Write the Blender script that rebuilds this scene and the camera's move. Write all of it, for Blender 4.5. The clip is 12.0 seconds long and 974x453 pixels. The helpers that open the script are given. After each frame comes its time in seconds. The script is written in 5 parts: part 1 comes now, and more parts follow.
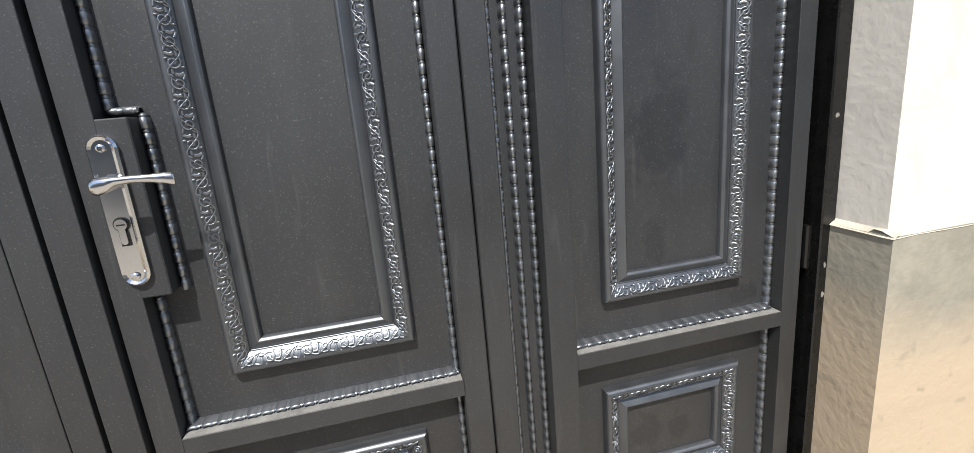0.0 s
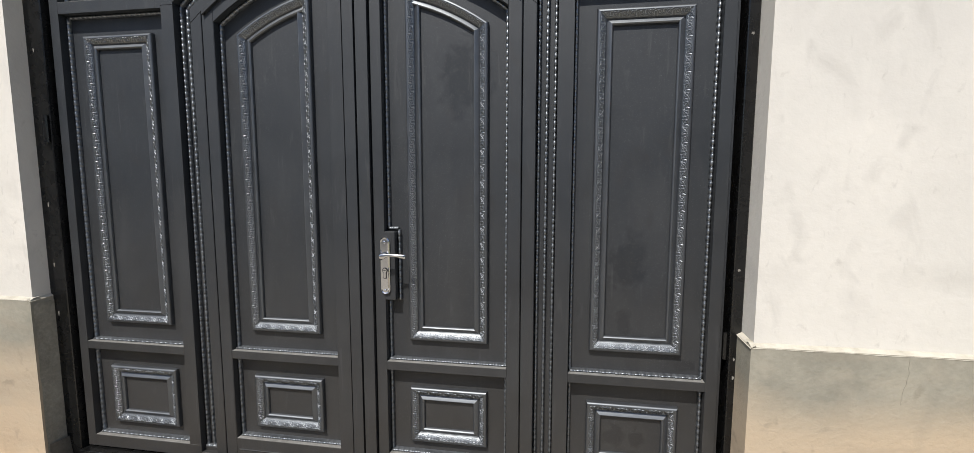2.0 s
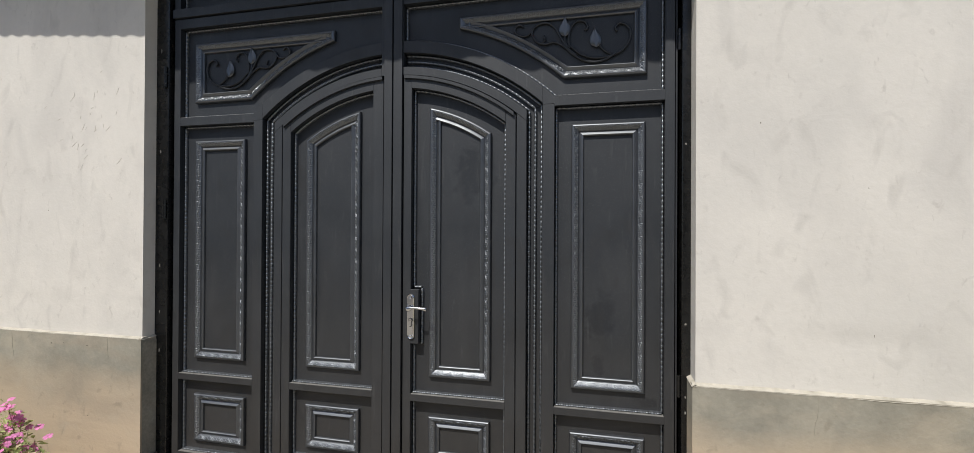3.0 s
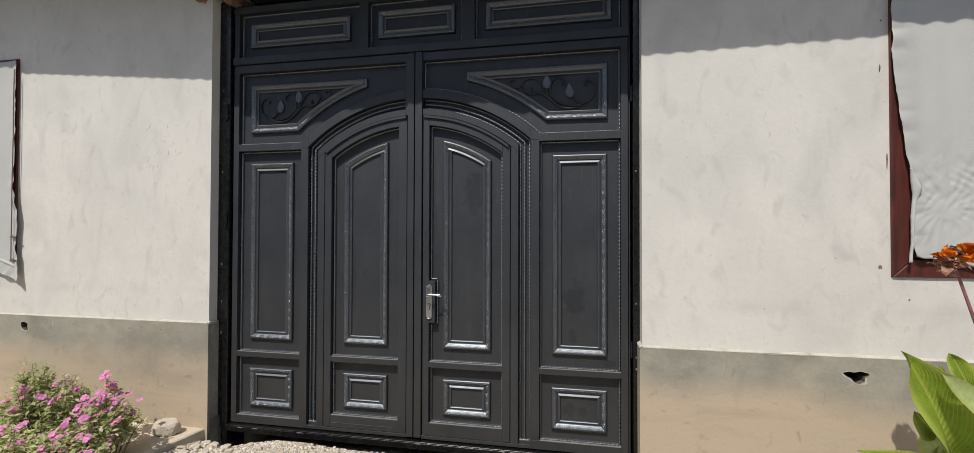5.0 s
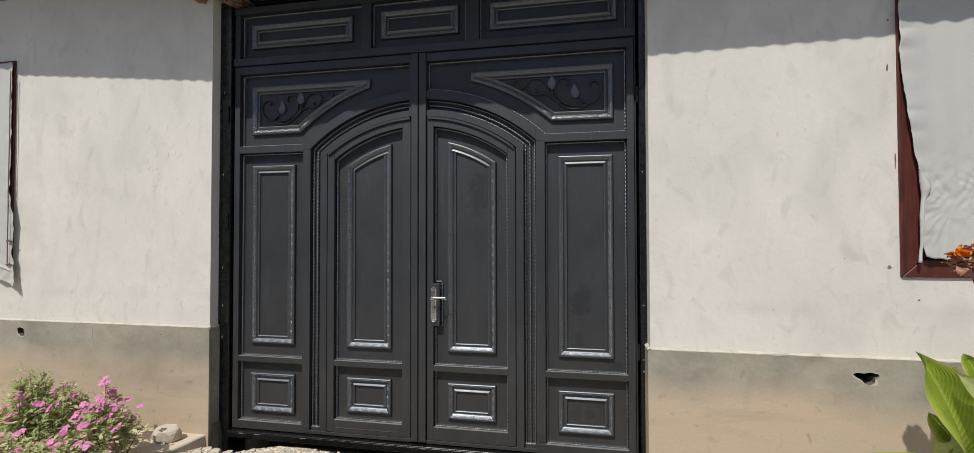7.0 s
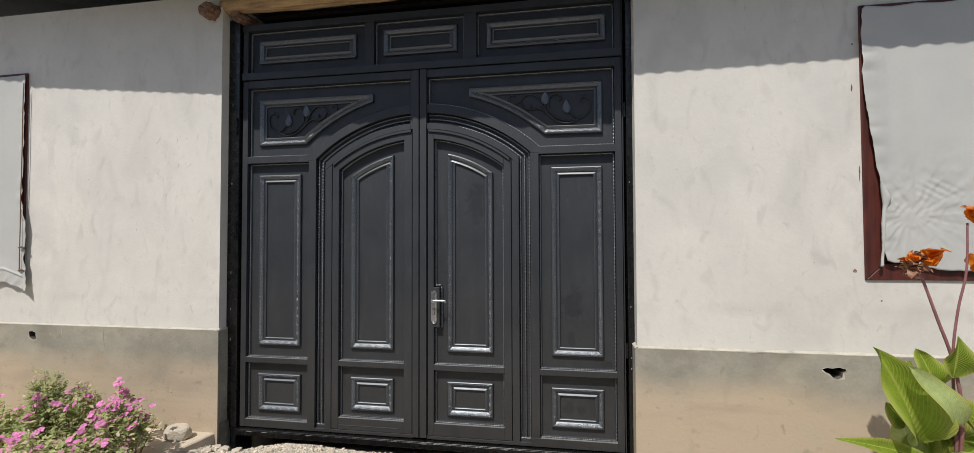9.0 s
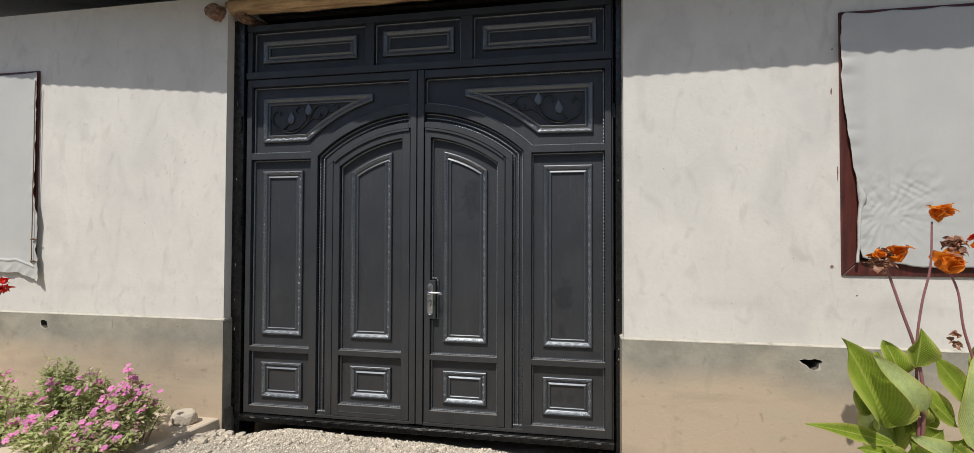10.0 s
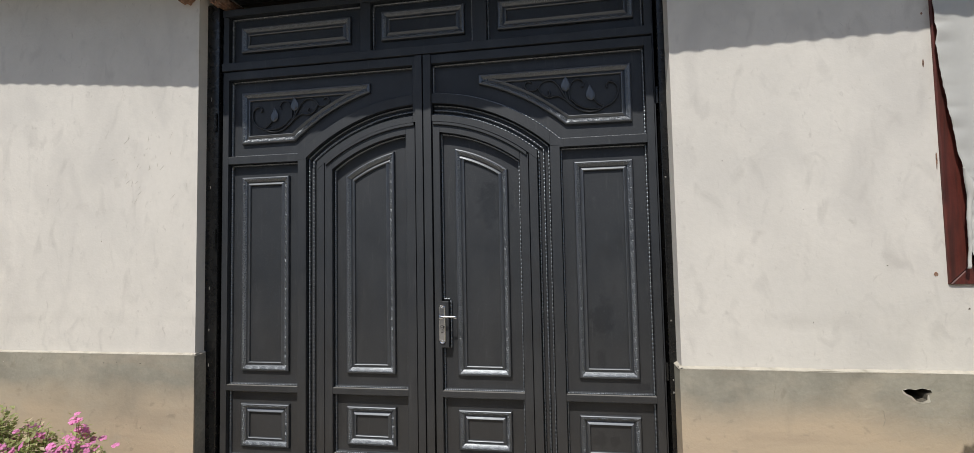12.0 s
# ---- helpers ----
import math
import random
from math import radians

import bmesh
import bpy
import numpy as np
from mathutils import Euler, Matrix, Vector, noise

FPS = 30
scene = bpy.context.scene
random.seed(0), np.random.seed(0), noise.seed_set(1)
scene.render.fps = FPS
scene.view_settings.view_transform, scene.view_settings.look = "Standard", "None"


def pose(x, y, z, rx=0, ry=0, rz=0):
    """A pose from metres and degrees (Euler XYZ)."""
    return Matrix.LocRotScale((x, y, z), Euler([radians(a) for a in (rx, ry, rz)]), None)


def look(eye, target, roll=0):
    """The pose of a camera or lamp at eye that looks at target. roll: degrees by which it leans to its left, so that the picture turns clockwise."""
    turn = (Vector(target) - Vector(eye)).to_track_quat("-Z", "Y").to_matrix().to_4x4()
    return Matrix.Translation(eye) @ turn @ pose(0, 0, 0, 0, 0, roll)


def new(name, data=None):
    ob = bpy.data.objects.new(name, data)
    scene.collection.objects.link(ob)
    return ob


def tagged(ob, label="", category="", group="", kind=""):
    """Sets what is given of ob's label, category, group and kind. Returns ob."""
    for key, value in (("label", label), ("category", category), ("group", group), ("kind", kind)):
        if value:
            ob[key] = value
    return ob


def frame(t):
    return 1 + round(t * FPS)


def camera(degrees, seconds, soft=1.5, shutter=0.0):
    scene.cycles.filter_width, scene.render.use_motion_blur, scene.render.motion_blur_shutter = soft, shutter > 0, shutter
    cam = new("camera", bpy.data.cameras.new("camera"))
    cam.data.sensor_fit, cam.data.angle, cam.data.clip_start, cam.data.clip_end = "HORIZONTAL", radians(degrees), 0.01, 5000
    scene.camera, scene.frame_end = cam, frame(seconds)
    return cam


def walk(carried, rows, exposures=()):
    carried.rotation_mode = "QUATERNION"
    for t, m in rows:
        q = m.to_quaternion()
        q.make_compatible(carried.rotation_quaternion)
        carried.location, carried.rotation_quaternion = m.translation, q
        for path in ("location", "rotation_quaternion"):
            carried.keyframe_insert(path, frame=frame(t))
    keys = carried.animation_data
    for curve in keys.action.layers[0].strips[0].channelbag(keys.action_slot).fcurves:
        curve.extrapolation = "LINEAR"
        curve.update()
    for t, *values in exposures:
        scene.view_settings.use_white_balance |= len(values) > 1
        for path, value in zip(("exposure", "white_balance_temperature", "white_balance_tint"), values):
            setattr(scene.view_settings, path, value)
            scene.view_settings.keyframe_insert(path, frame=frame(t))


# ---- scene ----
cam = camera(91.4, 12.0, soft=0.5)
PATH = [
    (0, (0.429, -0.877, 1.092), (0.862, 1.018, 0.622), -5.1),
    (0.5, (0.423, -1.099, 1.134), (0.6, 0.829, 0.632), -3.5),
    (1, (0.5, -1.387, 1.188), (0.459, 0.563, 0.747), -1.7),
    (1.5, (0.694, -1.596, 1.253), (0.488, 0.364, 0.91), -0.4),
    (2, (0.768, -1.865, 1.358), (0.443, 0.097, 1.144), 0.1),
    (2.5, (0.872, -2.137, 1.417), (0.444, -0.186, 1.32), 0.4),
    (3, (1.007, -2.372, 1.448), (0.544, -0.427, 1.459), 0.3),
    (3.5, (1.039, -2.623, 1.456), (0.596, -0.674, 1.506), -0.1),
    (3.7, (1.032, -2.712, 1.443), (0.603, -0.760, 1.498), -0.1),
    (5.3, (1.062, -3.183, 1.447), (0.686, -1.218, 1.469), 0.1),
    (5.5, (1.036, -3.219, 1.44), (0.678, -1.251, 1.456), -0.0),
    (6, (0.985, -3.273, 1.435), (0.66, -1.299, 1.449), -0.3),
    (6.5, (0.98, -3.226, 1.427), (0.637, -1.256, 1.459), -0.2),
    (7, (0.997, -3.104, 1.444), (0.62, -1.14, 1.486), -0.1),
    (9, (0.992, -3.301, 1.462), (0.651, -1.331, 1.519), -0.2),
    (9.5, (1.035, -3.37, 1.458), (0.688, -1.401, 1.514), -0.1),
    (10, (1.062, -3.422, 1.454), (0.716, -1.453, 1.495), 0.2),
    (10.5, (1.035, -3.385, 1.453), (0.697, -1.415, 1.498), 0.1),
    (11, (0.94, -3.252, 1.442), (0.624, -1.278, 1.498), -0.4),
    (11.5, (0.856, -3.11, 1.442), (0.542, -1.136, 1.513), -0.8),
    (12, (0.803, -2.911, 1.43), (0.482, -0.94, 1.536), -1.1),
]
EXPOSURES = [(0.0, 1.12), (0.5, 1.70), (1.0, 1.45), (1.5, 0.94), (2.0, 0.67), (2.5, 0.47), (3.0, 0.33), (3.5, 0.29), (5.5, 0.25), (12.0, 0.26)]
walk(cam, [(t, look(eye, target, roll)) for t, eye, target, roll in PATH], EXPOSURES)

# ---- light ----
world = bpy.data.worlds.new("sky")
scene.world = world
world.use_nodes = True
_wn = world.node_tree.nodes
_sky = _wn.new("ShaderNodeTexSky")
_sky.sky_type = "NISHITA"
_sky.sun_disc = False
SUN_WAY = Vector((0.33, 1.0, -1.52)).normalized()
_sky.sun_elevation = math.asin(-SUN_WAY.z)
_sky.sun_rotation = math.atan2(-SUN_WAY.x, -SUN_WAY.y)
_wn["Background"].inputs["Strength"].default_value = 0.10
world.node_tree.links.new(_sky.outputs[0], _wn["Background"].inputs["Color"])
_sun = bpy.data.lights.new("sun", "SUN")
_sun.energy = 3.2
_sun.angle = radians(0.55)
_sun.color = (1.0, 0.965, 0.91)
sun = new("sun", _sun)
sun.matrix_world = look((0, -8, 12), Vector((0, -8, 12)) + SUN_WAY)


# ---- materials ----
def material(name, base, rough, metal=0.0, var=0.25, scale=6.0, fine=90.0, bump=0.15, bump_scale=140.0,
             tint=None, tint_amount=0.0, tint_scale=2.0, coords="Object", island=0.0, dist=0.004, spec=0.5, per_object=0.0):
    """A paint, stone or cloth: base colour varied at two scales, a second tint in patches, fine relief."""
    m = bpy.data.materials.new(name)
    m.use_nodes = True
    n, l = m.node_tree.nodes, m.node_tree.links
    b = n["Principled BSDF"]
    b.inputs["Metallic"].default_value = metal
    b.inputs["Specular IOR Level"].default_value = spec
    co = n.new("ShaderNodeTexCoord")

    def noise_tex(sc, detail=4, rough_=0.55):
        t = n.new("ShaderNodeTexNoise")
        t.inputs["Scale"].default_value, t.inputs["Detail"].default_value = sc, detail
        t.inputs["Roughness"].default_value = rough_
        l.new(co.outputs[coords], t.inputs["Vector"])
        return t

    def mix(a, c, f, mode="MIX"):
        x = n.new("ShaderNodeMix")
        x.data_type, x.blend_type = "RGBA", mode
        for s, v in (("A", a), ("B", c)):
            k = x.inputs[6 if s == "A" else 7]
            if isinstance(v, tuple):
                k.default_value = (*v, 1)
            else:
                l.new(v, k)
        if isinstance(f, float):
            x.inputs[0].default_value = f
        else:
            l.new(f, x.inputs[0])
        return x.outputs[2]

    def ramp(sock, lo, hi, a=0.0, c=1.0):
        r = n.new("ShaderNodeMapRange")
        r.inputs[1].default_value, r.inputs[2].default_value = lo, hi
        r.inputs[3].default_value, r.inputs[4].default_value = a, c
        l.new(sock, r.inputs[0])
        return r.outputs[0]

    big, small = noise_tex(scale), noise_tex(fine, 3)
    dark = tuple(v * (1 - var) for v in base)
    light = tuple(min(1, v * (1 + var)) for v in base)
    col = mix(dark, light, ramp(big.outputs[0], 0.3, 0.7))
    col = mix(col, mix(dark, light, ramp(small.outputs[0], 0.3, 0.7)), 0.35)
    if tint:
        patch = noise_tex(tint_scale, 5, 0.6)
        col = mix(col, tint, ramp(patch.outputs[0], 0.45, 0.75, 0.0, tint_amount))
    if island or per_object:
        g = n.new("ShaderNodeNewGeometry" if island else "ShaderNodeObjectInfo")
        amount = island or per_object
        v = ramp(g.outputs["Random Per Island" if island else "Random"], 0, 1, 1 - amount, 1 + amount)
        hs = n.new("ShaderNodeHueSaturation")
        l.new(col, hs.inputs["Color"])
        l.new(v, hs.inputs["Value"])
        col = hs.outputs[0]
    l.new(col, b.inputs["Base Color"])
    l.new(ramp(big.outputs[0], 0.3, 0.7, rough - 0.07, min(1, rough + 0.07)), b.inputs["Roughness"])
    if bump:
        bm_ = n.new("ShaderNodeBump")
        bm_.inputs["Strength"].default_value, bm_.inputs["Distance"].default_value = bump, dist
        l.new(noise_tex(bump_scale, 4).outputs[0], bm_.inputs["Height"])
        l.new(bm_.outputs[0], b.inputs["Normal"])
    return m


def nodes_of(m):
    return m.node_tree.nodes, m.node_tree.links, m.node_tree.nodes["Principled BSDF"]


def black_paint():
    """Satin black gate paint with dust, smears, small specks and the ground's reflection tinted in low down."""
    m = material("black_paint", (0.0046, 0.0082, 0.0130), 0.62, var=0.24, scale=5, fine=160, bump=0.20, bump_scale=380,
                 tint=(0.019, 0.0215, 0.0245), tint_amount=0.5, tint_scale=2.3, dist=0.001, spec=0.75)
    n, l, b = nodes_of(m)
    co = n["Texture Coordinate"]
    src = b.inputs["Base Color"].links[0].from_socket
    # fine dust specks and wiped smears
    v = n.new("ShaderNodeTexNoise")
    v.inputs["Scale"].default_value, v.inputs["Detail"].default_value = 330, 2
    l.new(co.outputs["Object"], v.inputs["Vector"])
    r = n.new("ShaderNodeMapRange")
    r.inputs[1].default_value, r.inputs[2].default_value, r.inputs[4].default_value = 0.61, 0.75, 0.50
    l.new(v.outputs[0], r.inputs[0])
    mp = n.new("ShaderNodeMapping")
    mp.inputs["Scale"].default_value = (9, 9, 2.2)
    mp.inputs["Rotation"].default_value = (0, 0.35, 0)
    l.new(co.outputs["Object"], mp.inputs["Vector"])
    w = n.new("ShaderNodeTexNoise")
    w.inputs["Scale"].default_value, w.inputs["Detail"].default_value, w.inputs["Distortion"].default_value = 1.0, 5, 0.6
    l.new(mp.outputs[0], w.inputs["Vector"])
    r2 = n.new("ShaderNodeMapRange")
    r2.inputs[1].default_value, r2.inputs[2].default_value, r2.inputs[4].default_value = 0.52, 0.72, 0.30
    l.new(w.outputs[0], r2.inputs[0])
    last = src
    # thin wiped streaks, and dark smudges
    layers = [(r2, (0.026, 0.030, 0.034)), (r, (0.105, 0.106, 0.105))]
    for sc, tilt, lo, hi, amt, c in (((46, 46, 5), -0.7, 0.62, 0.74, 0.30, (0.060, 0.061, 0.062)), ((7, 7, 5), 0.2, 0.58, 0.72, 0.40, (0.008, 0.008, 0.009))):
        mp2 = n.new("ShaderNodeMapping")
        mp2.inputs["Scale"].default_value = sc
        mp2.inputs["Rotation"].default_value = (0, tilt, 0)
        l.new(co.outputs["Object"], mp2.inputs["Vector"])
        w2 = n.new("ShaderNodeTexNoise")
        w2.inputs["Scale"].default_value, w2.inputs["Detail"].default_value, w2.inputs["Distortion"].default_value = 1.0, 4, 0.9
        l.new(mp2.outputs[0], w2.inputs["Vector"])
        r3 = n.new("ShaderNodeMapRange")
        r3.inputs[1].default_value, r3.inputs[2].default_value, r3.inputs[4].default_value = lo, hi, amt
        l.new(w2.outputs[0], r3.inputs[0])
        layers.append((r3, c))
    # brown dust tint, strongest low down, with the ground's warm reflection painted in
    sep = n.new("ShaderNodeSeparateXYZ")
    l.new(co.outputs["Object"], sep.inputs[0])
    up = n.new("ShaderNodeMath")
    up.operation = "MULTIPLY_ADD"
    up.inputs[1].default_value = -0.9
    l.new(w.outputs[0], up.inputs[0])
    l.new(sep.outputs[2], up.inputs[2])
    low = n.new("ShaderNodeMapRange")
    low.inputs[1].default_value, low.inputs[2].default_value = -0.35, 0.95
    low.inputs[3].default_value, low.inputs[4].default_value = 0.62, 0.0
    l.new(up.outputs[0], low.inputs[0])
    layers.insert(0, (low, (0.038, 0.0325, 0.0265)))
    for f, c in layers:
        x = n.new("ShaderNodeMix")
        x.data_type = "RGBA"
        x.inputs[7].default_value = (*c, 1)
        l.new(f.outputs[0], x.inputs[0])
        l.new(last, x.inputs[6])
        last = x.outputs[2]
    l.new(last, b.inputs["Base Color"])
    # dull hand smudges rubbed into the sheets: centre and half size of each
    blur = n.new("ShaderNodeTexNoise")
    blur.inputs["Scale"].default_value, blur.inputs["Detail"].default_value, blur.inputs["Distortion"].default_value = 22, 4, 0.5
    l.new(co.outputs["Object"], blur.inputs["Vector"])
    flat = n.new("ShaderNodeVectorMath")
    flat.operation = "MULTIPLY"
    flat.inputs[1].default_value = (1, 0, 1)
    l.new(co.outputs["Object"], flat.inputs[0])
    total = None
    for cx, cz, rx, rz in ((1.02, 1.03, 0.055, 0.110), (1.00, 0.79, 0.030, 0.050), (0.98, 0.32, 0.050, 0.050), (1.06, 0.31, 0.035, 0.045), (0.37, 1.74, 0.100, 0.140), (0.99, 1.01, 0.050, 0.100), (1.23, 0.63, 0.050, 0.025)):
        mp = n.new("ShaderNodeVectorMath")
        mp.operation = "MULTIPLY_ADD"
        mp.inputs[1].default_value = (1 / rx, 0, 1 / rz)
        mp.inputs[2].default_value = (-cx / rx, 0, -cz / rz)
        l.new(flat.outputs[0], mp.inputs[0])
        far = n.new("ShaderNodeVectorMath")
        far.operation = "LENGTH"
        l.new(mp.outputs[0], far.inputs[0])
        wob = n.new("ShaderNodeMath")
        wob.operation = "MULTIPLY_ADD"
        wob.inputs[1].default_value = -2.2
        l.new(blur.outputs[0], wob.inputs[0])
        l.new(far.outputs["Value"], wob.inputs[2])
        ins = n.new("ShaderNodeMapRange")
        ins.inputs[1].default_value, ins.inputs[2].default_value = -0.45, 0.05
        ins.inputs[3].default_value, ins.inputs[4].default_value = 1.0, 0.0
        l.new(wob.outputs[0], ins.inputs[0])
        if total is None:
            total = ins.outputs[0]
        else:
            mx = n.new("ShaderNodeMath")
            mx.operation = "MAXIMUM"
            l.new(total, mx.inputs[0])
            l.new(ins.outputs[0], mx.inputs[1])
            total = mx.outputs[0]
    dull = n.new("ShaderNodeMapRange")
    dull.inputs[3].default_value, dull.inputs[4].default_value = 0.75, 0.54
    l.new(total, dull.inputs[0])
    l.new(dull.outputs[0], b.inputs["Specular IOR Level"])
    return m


def plinth_cement():
    """Grey cement render with a brown mud stain that climbs unevenly from the ground."""
    m = material("plinth_cement", (0.315, 0.295, 0.24), 0.9, var=0.16, scale=4.5, fine=55, bump=0.5, bump_scale=48,
                 tint=(0.185, 0.178, 0.145), tint_amount=0.85, tint_scale=2.8, dist=0.004, spec=0.2)
    n, l, b = nodes_of(m)
    co = n["Texture Coordinate"]
    src = b.inputs["Base Color"].links[0].from_socket
    sep = n.new("ShaderNodeSeparateXYZ")
    l.new(co.outputs["Object"], sep.inputs[0])
    mp = n.new("ShaderNodeMapping")
    mp.inputs["Scale"].default_value = (0.9, 1, 2.2)
    l.new(co.outputs["Object"], mp.inputs["Vector"])
    t = n.new("ShaderNodeTexNoise")
    t.inputs["Scale"].default_value, t.inputs["Detail"].default_value = 1.3, 5
    l.new(mp.outputs[0], t.inputs["Vector"])
    add = n.new("ShaderNodeMath")
    add.operation = "MULTIPLY_ADD"
    add.inputs[1].default_value = 0.75
    l.new(t.outputs[0], add.inputs[0])
    l.new(sep.outputs[2], add.inputs[2])
    r = n.new("ShaderNodeMapRange")
    r.inputs[1].default_value, r.inputs[2].default_value = 0.74, 1.06
    r.inputs[3].default_value, r.inputs[4].default_value = 0.95, 0.0
    l.new(add.outputs[0], r.inputs[0])
    x = n.new("ShaderNodeMix")
    x.data_type = "RGBA"
    x.inputs[7].default_value = (0.49, 0.390, 0.278, 1)
    l.new(r.outputs[0], x.inputs[0])
    l.new(src, x.inputs[6])
    last = x.outputs[2]
    # washed streaks, rubbed patches and specks
    for sc, lo, hi, amt, c in (((1.1, 1.1, 6.5), 0.52, 0.74, 0.50, (0.34, 0.27, 0.20)), ((3.5, 3.5, 5.0), 0.56, 0.74, 0.55, (0.44, 0.385, 0.30)),
                               ((16, 16, 16), 0.62, 0.74, 0.45, (0.22, 0.195, 0.15)), ((5, 5, 1.2), 0.60, 0.78, 0.40, (0.25, 0.225, 0.18))):
        mp = n.new("ShaderNodeMapping")
        mp.inputs["Scale"].default_value = sc
        l.new(co.outputs["Object"], mp.inputs["Vector"])
        t = n.new("ShaderNodeTexNoise")
        t.inputs["Scale"].default_value, t.inputs["Detail"].default_value, t.inputs["Distortion"].default_value = 1.0, 7, 0.5
        l.new(mp.outputs[0], t.inputs["Vector"])
        r = n.new("ShaderNodeMapRange")
        r.inputs[1].default_value, r.inputs[2].default_value, r.inputs[4].default_value = lo, hi, amt
        l.new(t.outputs[0], r.inputs[0])
        x = n.new("ShaderNodeMix")
        x.data_type = "RGBA"
        x.inputs[7].default_value = (*c, 1)
        l.new(r.outputs[0], x.inputs[0])
        l.new(last, x.inputs[6])
        last = x.outputs[2]
    l.new(last, b.inputs["Base Color"])
    return m


def plaster():
    """Whitewashed plaster with faint trowel marks, grey scuffs and stains."""
    m = material("white_plaster", (0.662, 0.630, 0.572), 0.92, var=0.05, scale=2.2, fine=30, bump=0.40, bump_scale=55,
                 tint=(0.56, 0.54, 0.50), tint_amount=0.55, tint_scale=1.5, dist=0.003, spec=0.2)
    n, l, b = nodes_of(m)
    co = n["Texture Coordinate"]
    src = b.inputs["Base Color"].links[0].from_socket
    mp = n.new("ShaderNodeMapping")
    mp.inputs["Scale"].default_value = (3.4, 3.4, 1.9)
    l.new(co.outputs["Object"], mp.inputs["Vector"])
    last = src
    for sc, lo, hi, amt, c in ((1.0, 0.50, 0.74, 0.60, (0.54, 0.515, 0.475)), (2.6, 0.57, 0.76, 0.55, (0.48, 0.455, 0.415)), (9.0, 0.64, 0.78, 0.50, (0.43, 0.40, 0.36))):
        t = n.new("ShaderNodeTexNoise")
        t.inputs["Scale"].default_value, t.inputs["Detail"].default_value, t.inputs["Distortion"].default_value = sc, 6, 0.8
        l.new(mp.outputs[0], t.inputs["Vector"])
        r = n.new("ShaderNodeMapRange")
        r.inputs[1].default_value, r.inputs[2].default_value, r.inputs[4].default_value = lo, hi, amt
        l.new(t.outputs[0], r.inputs[0])
        x = n.new("ShaderNodeMix")
        x.data_type = "RGBA"
        x.inputs[7].default_value = (*c, 1)
        l.new(r.outputs[0], x.inputs[0])
        l.new(last, x.inputs[6])
        last = x.outputs[2]
    # faint tide line of old damp, broken up along its length
    sep = n.new("ShaderNodeSeparateXYZ")
    l.new(co.outputs["Object"], sep.inputs[0])
    off = n.new("ShaderNodeMath")
    off.operation = "SUBTRACT"
    off.inputs[1].default_value = 1.035
    l.new(sep.outputs[2], off.inputs[0])
    away = n.new("ShaderNodeMath")
    away.operation = "ABSOLUTE"
    l.new(off.outputs[0], away.inputs[0])
    near = n.new("ShaderNodeMapRange")
    near.inputs[1].default_value, near.inputs[2].default_value = 0.0, 0.06
    near.inputs[3].default_value, near.inputs[4].default_value = 0.55, 0.0
    l.new(away.outputs[0], near.inputs[0])
    gap = n.new("ShaderNodeTexNoise")
    gap.inputs["Scale"].default_value, gap.inputs["Detail"].default_value = 3.0, 5
    l.new(co.outputs["Object"], gap.inputs["Vector"])
    gr = n.new("ShaderNodeMapRange")
    gr.inputs[1].default_value, gr.inputs[2].default_value = 0.42, 0.68
    l.new(gap.outputs[0], gr.inputs[0])
    both = n.new("ShaderNodeMath")
    both.operation = "MULTIPLY"
    l.new(near.outputs[0], both.inputs[0])
    l.new(gr.outputs[0], both.inputs[1])
    x = n.new("ShaderNodeMix")
    x.data_type = "RGBA"
    x.inputs[7].default_value = (0.50, 0.475, 0.43, 1)
    l.new(both.outputs[0], x.inputs[0])
    l.new(last, x.inputs[6])
    l.new(x.outputs[2], b.inputs["Base Color"])
    # trowel sweeps: broad low relief under the grain
    sweep = n.new("ShaderNodeMapping")
    sweep.inputs["Scale"].default_value = (5.0, 5.0, 7.0)
    sweep.inputs["Rotation"].default_value = (0, 0.25, 0)
    l.new(co.outputs["Object"], sweep.inputs["Vector"])
    t = n.new("ShaderNodeTexNoise")
    t.inputs["Scale"].default_value, t.inputs["Detail"].default_value, t.inputs["Distortion"].default_value = 1.0, 5, 1.2
    l.new(sweep.outputs[0], t.inputs["Vector"])
    bp = n.new("ShaderNodeBump")
    bp.inputs["Strength"].default_value, bp.inputs["Distance"].default_value = 0.35, 0.004
    l.new(t.outputs[0], bp.inputs["Height"])
    l.new(b.inputs["Normal"].links[0].from_socket, bp.inputs["Normal"])
    l.new(bp.outputs[0], b.inputs["Normal"])
    return m


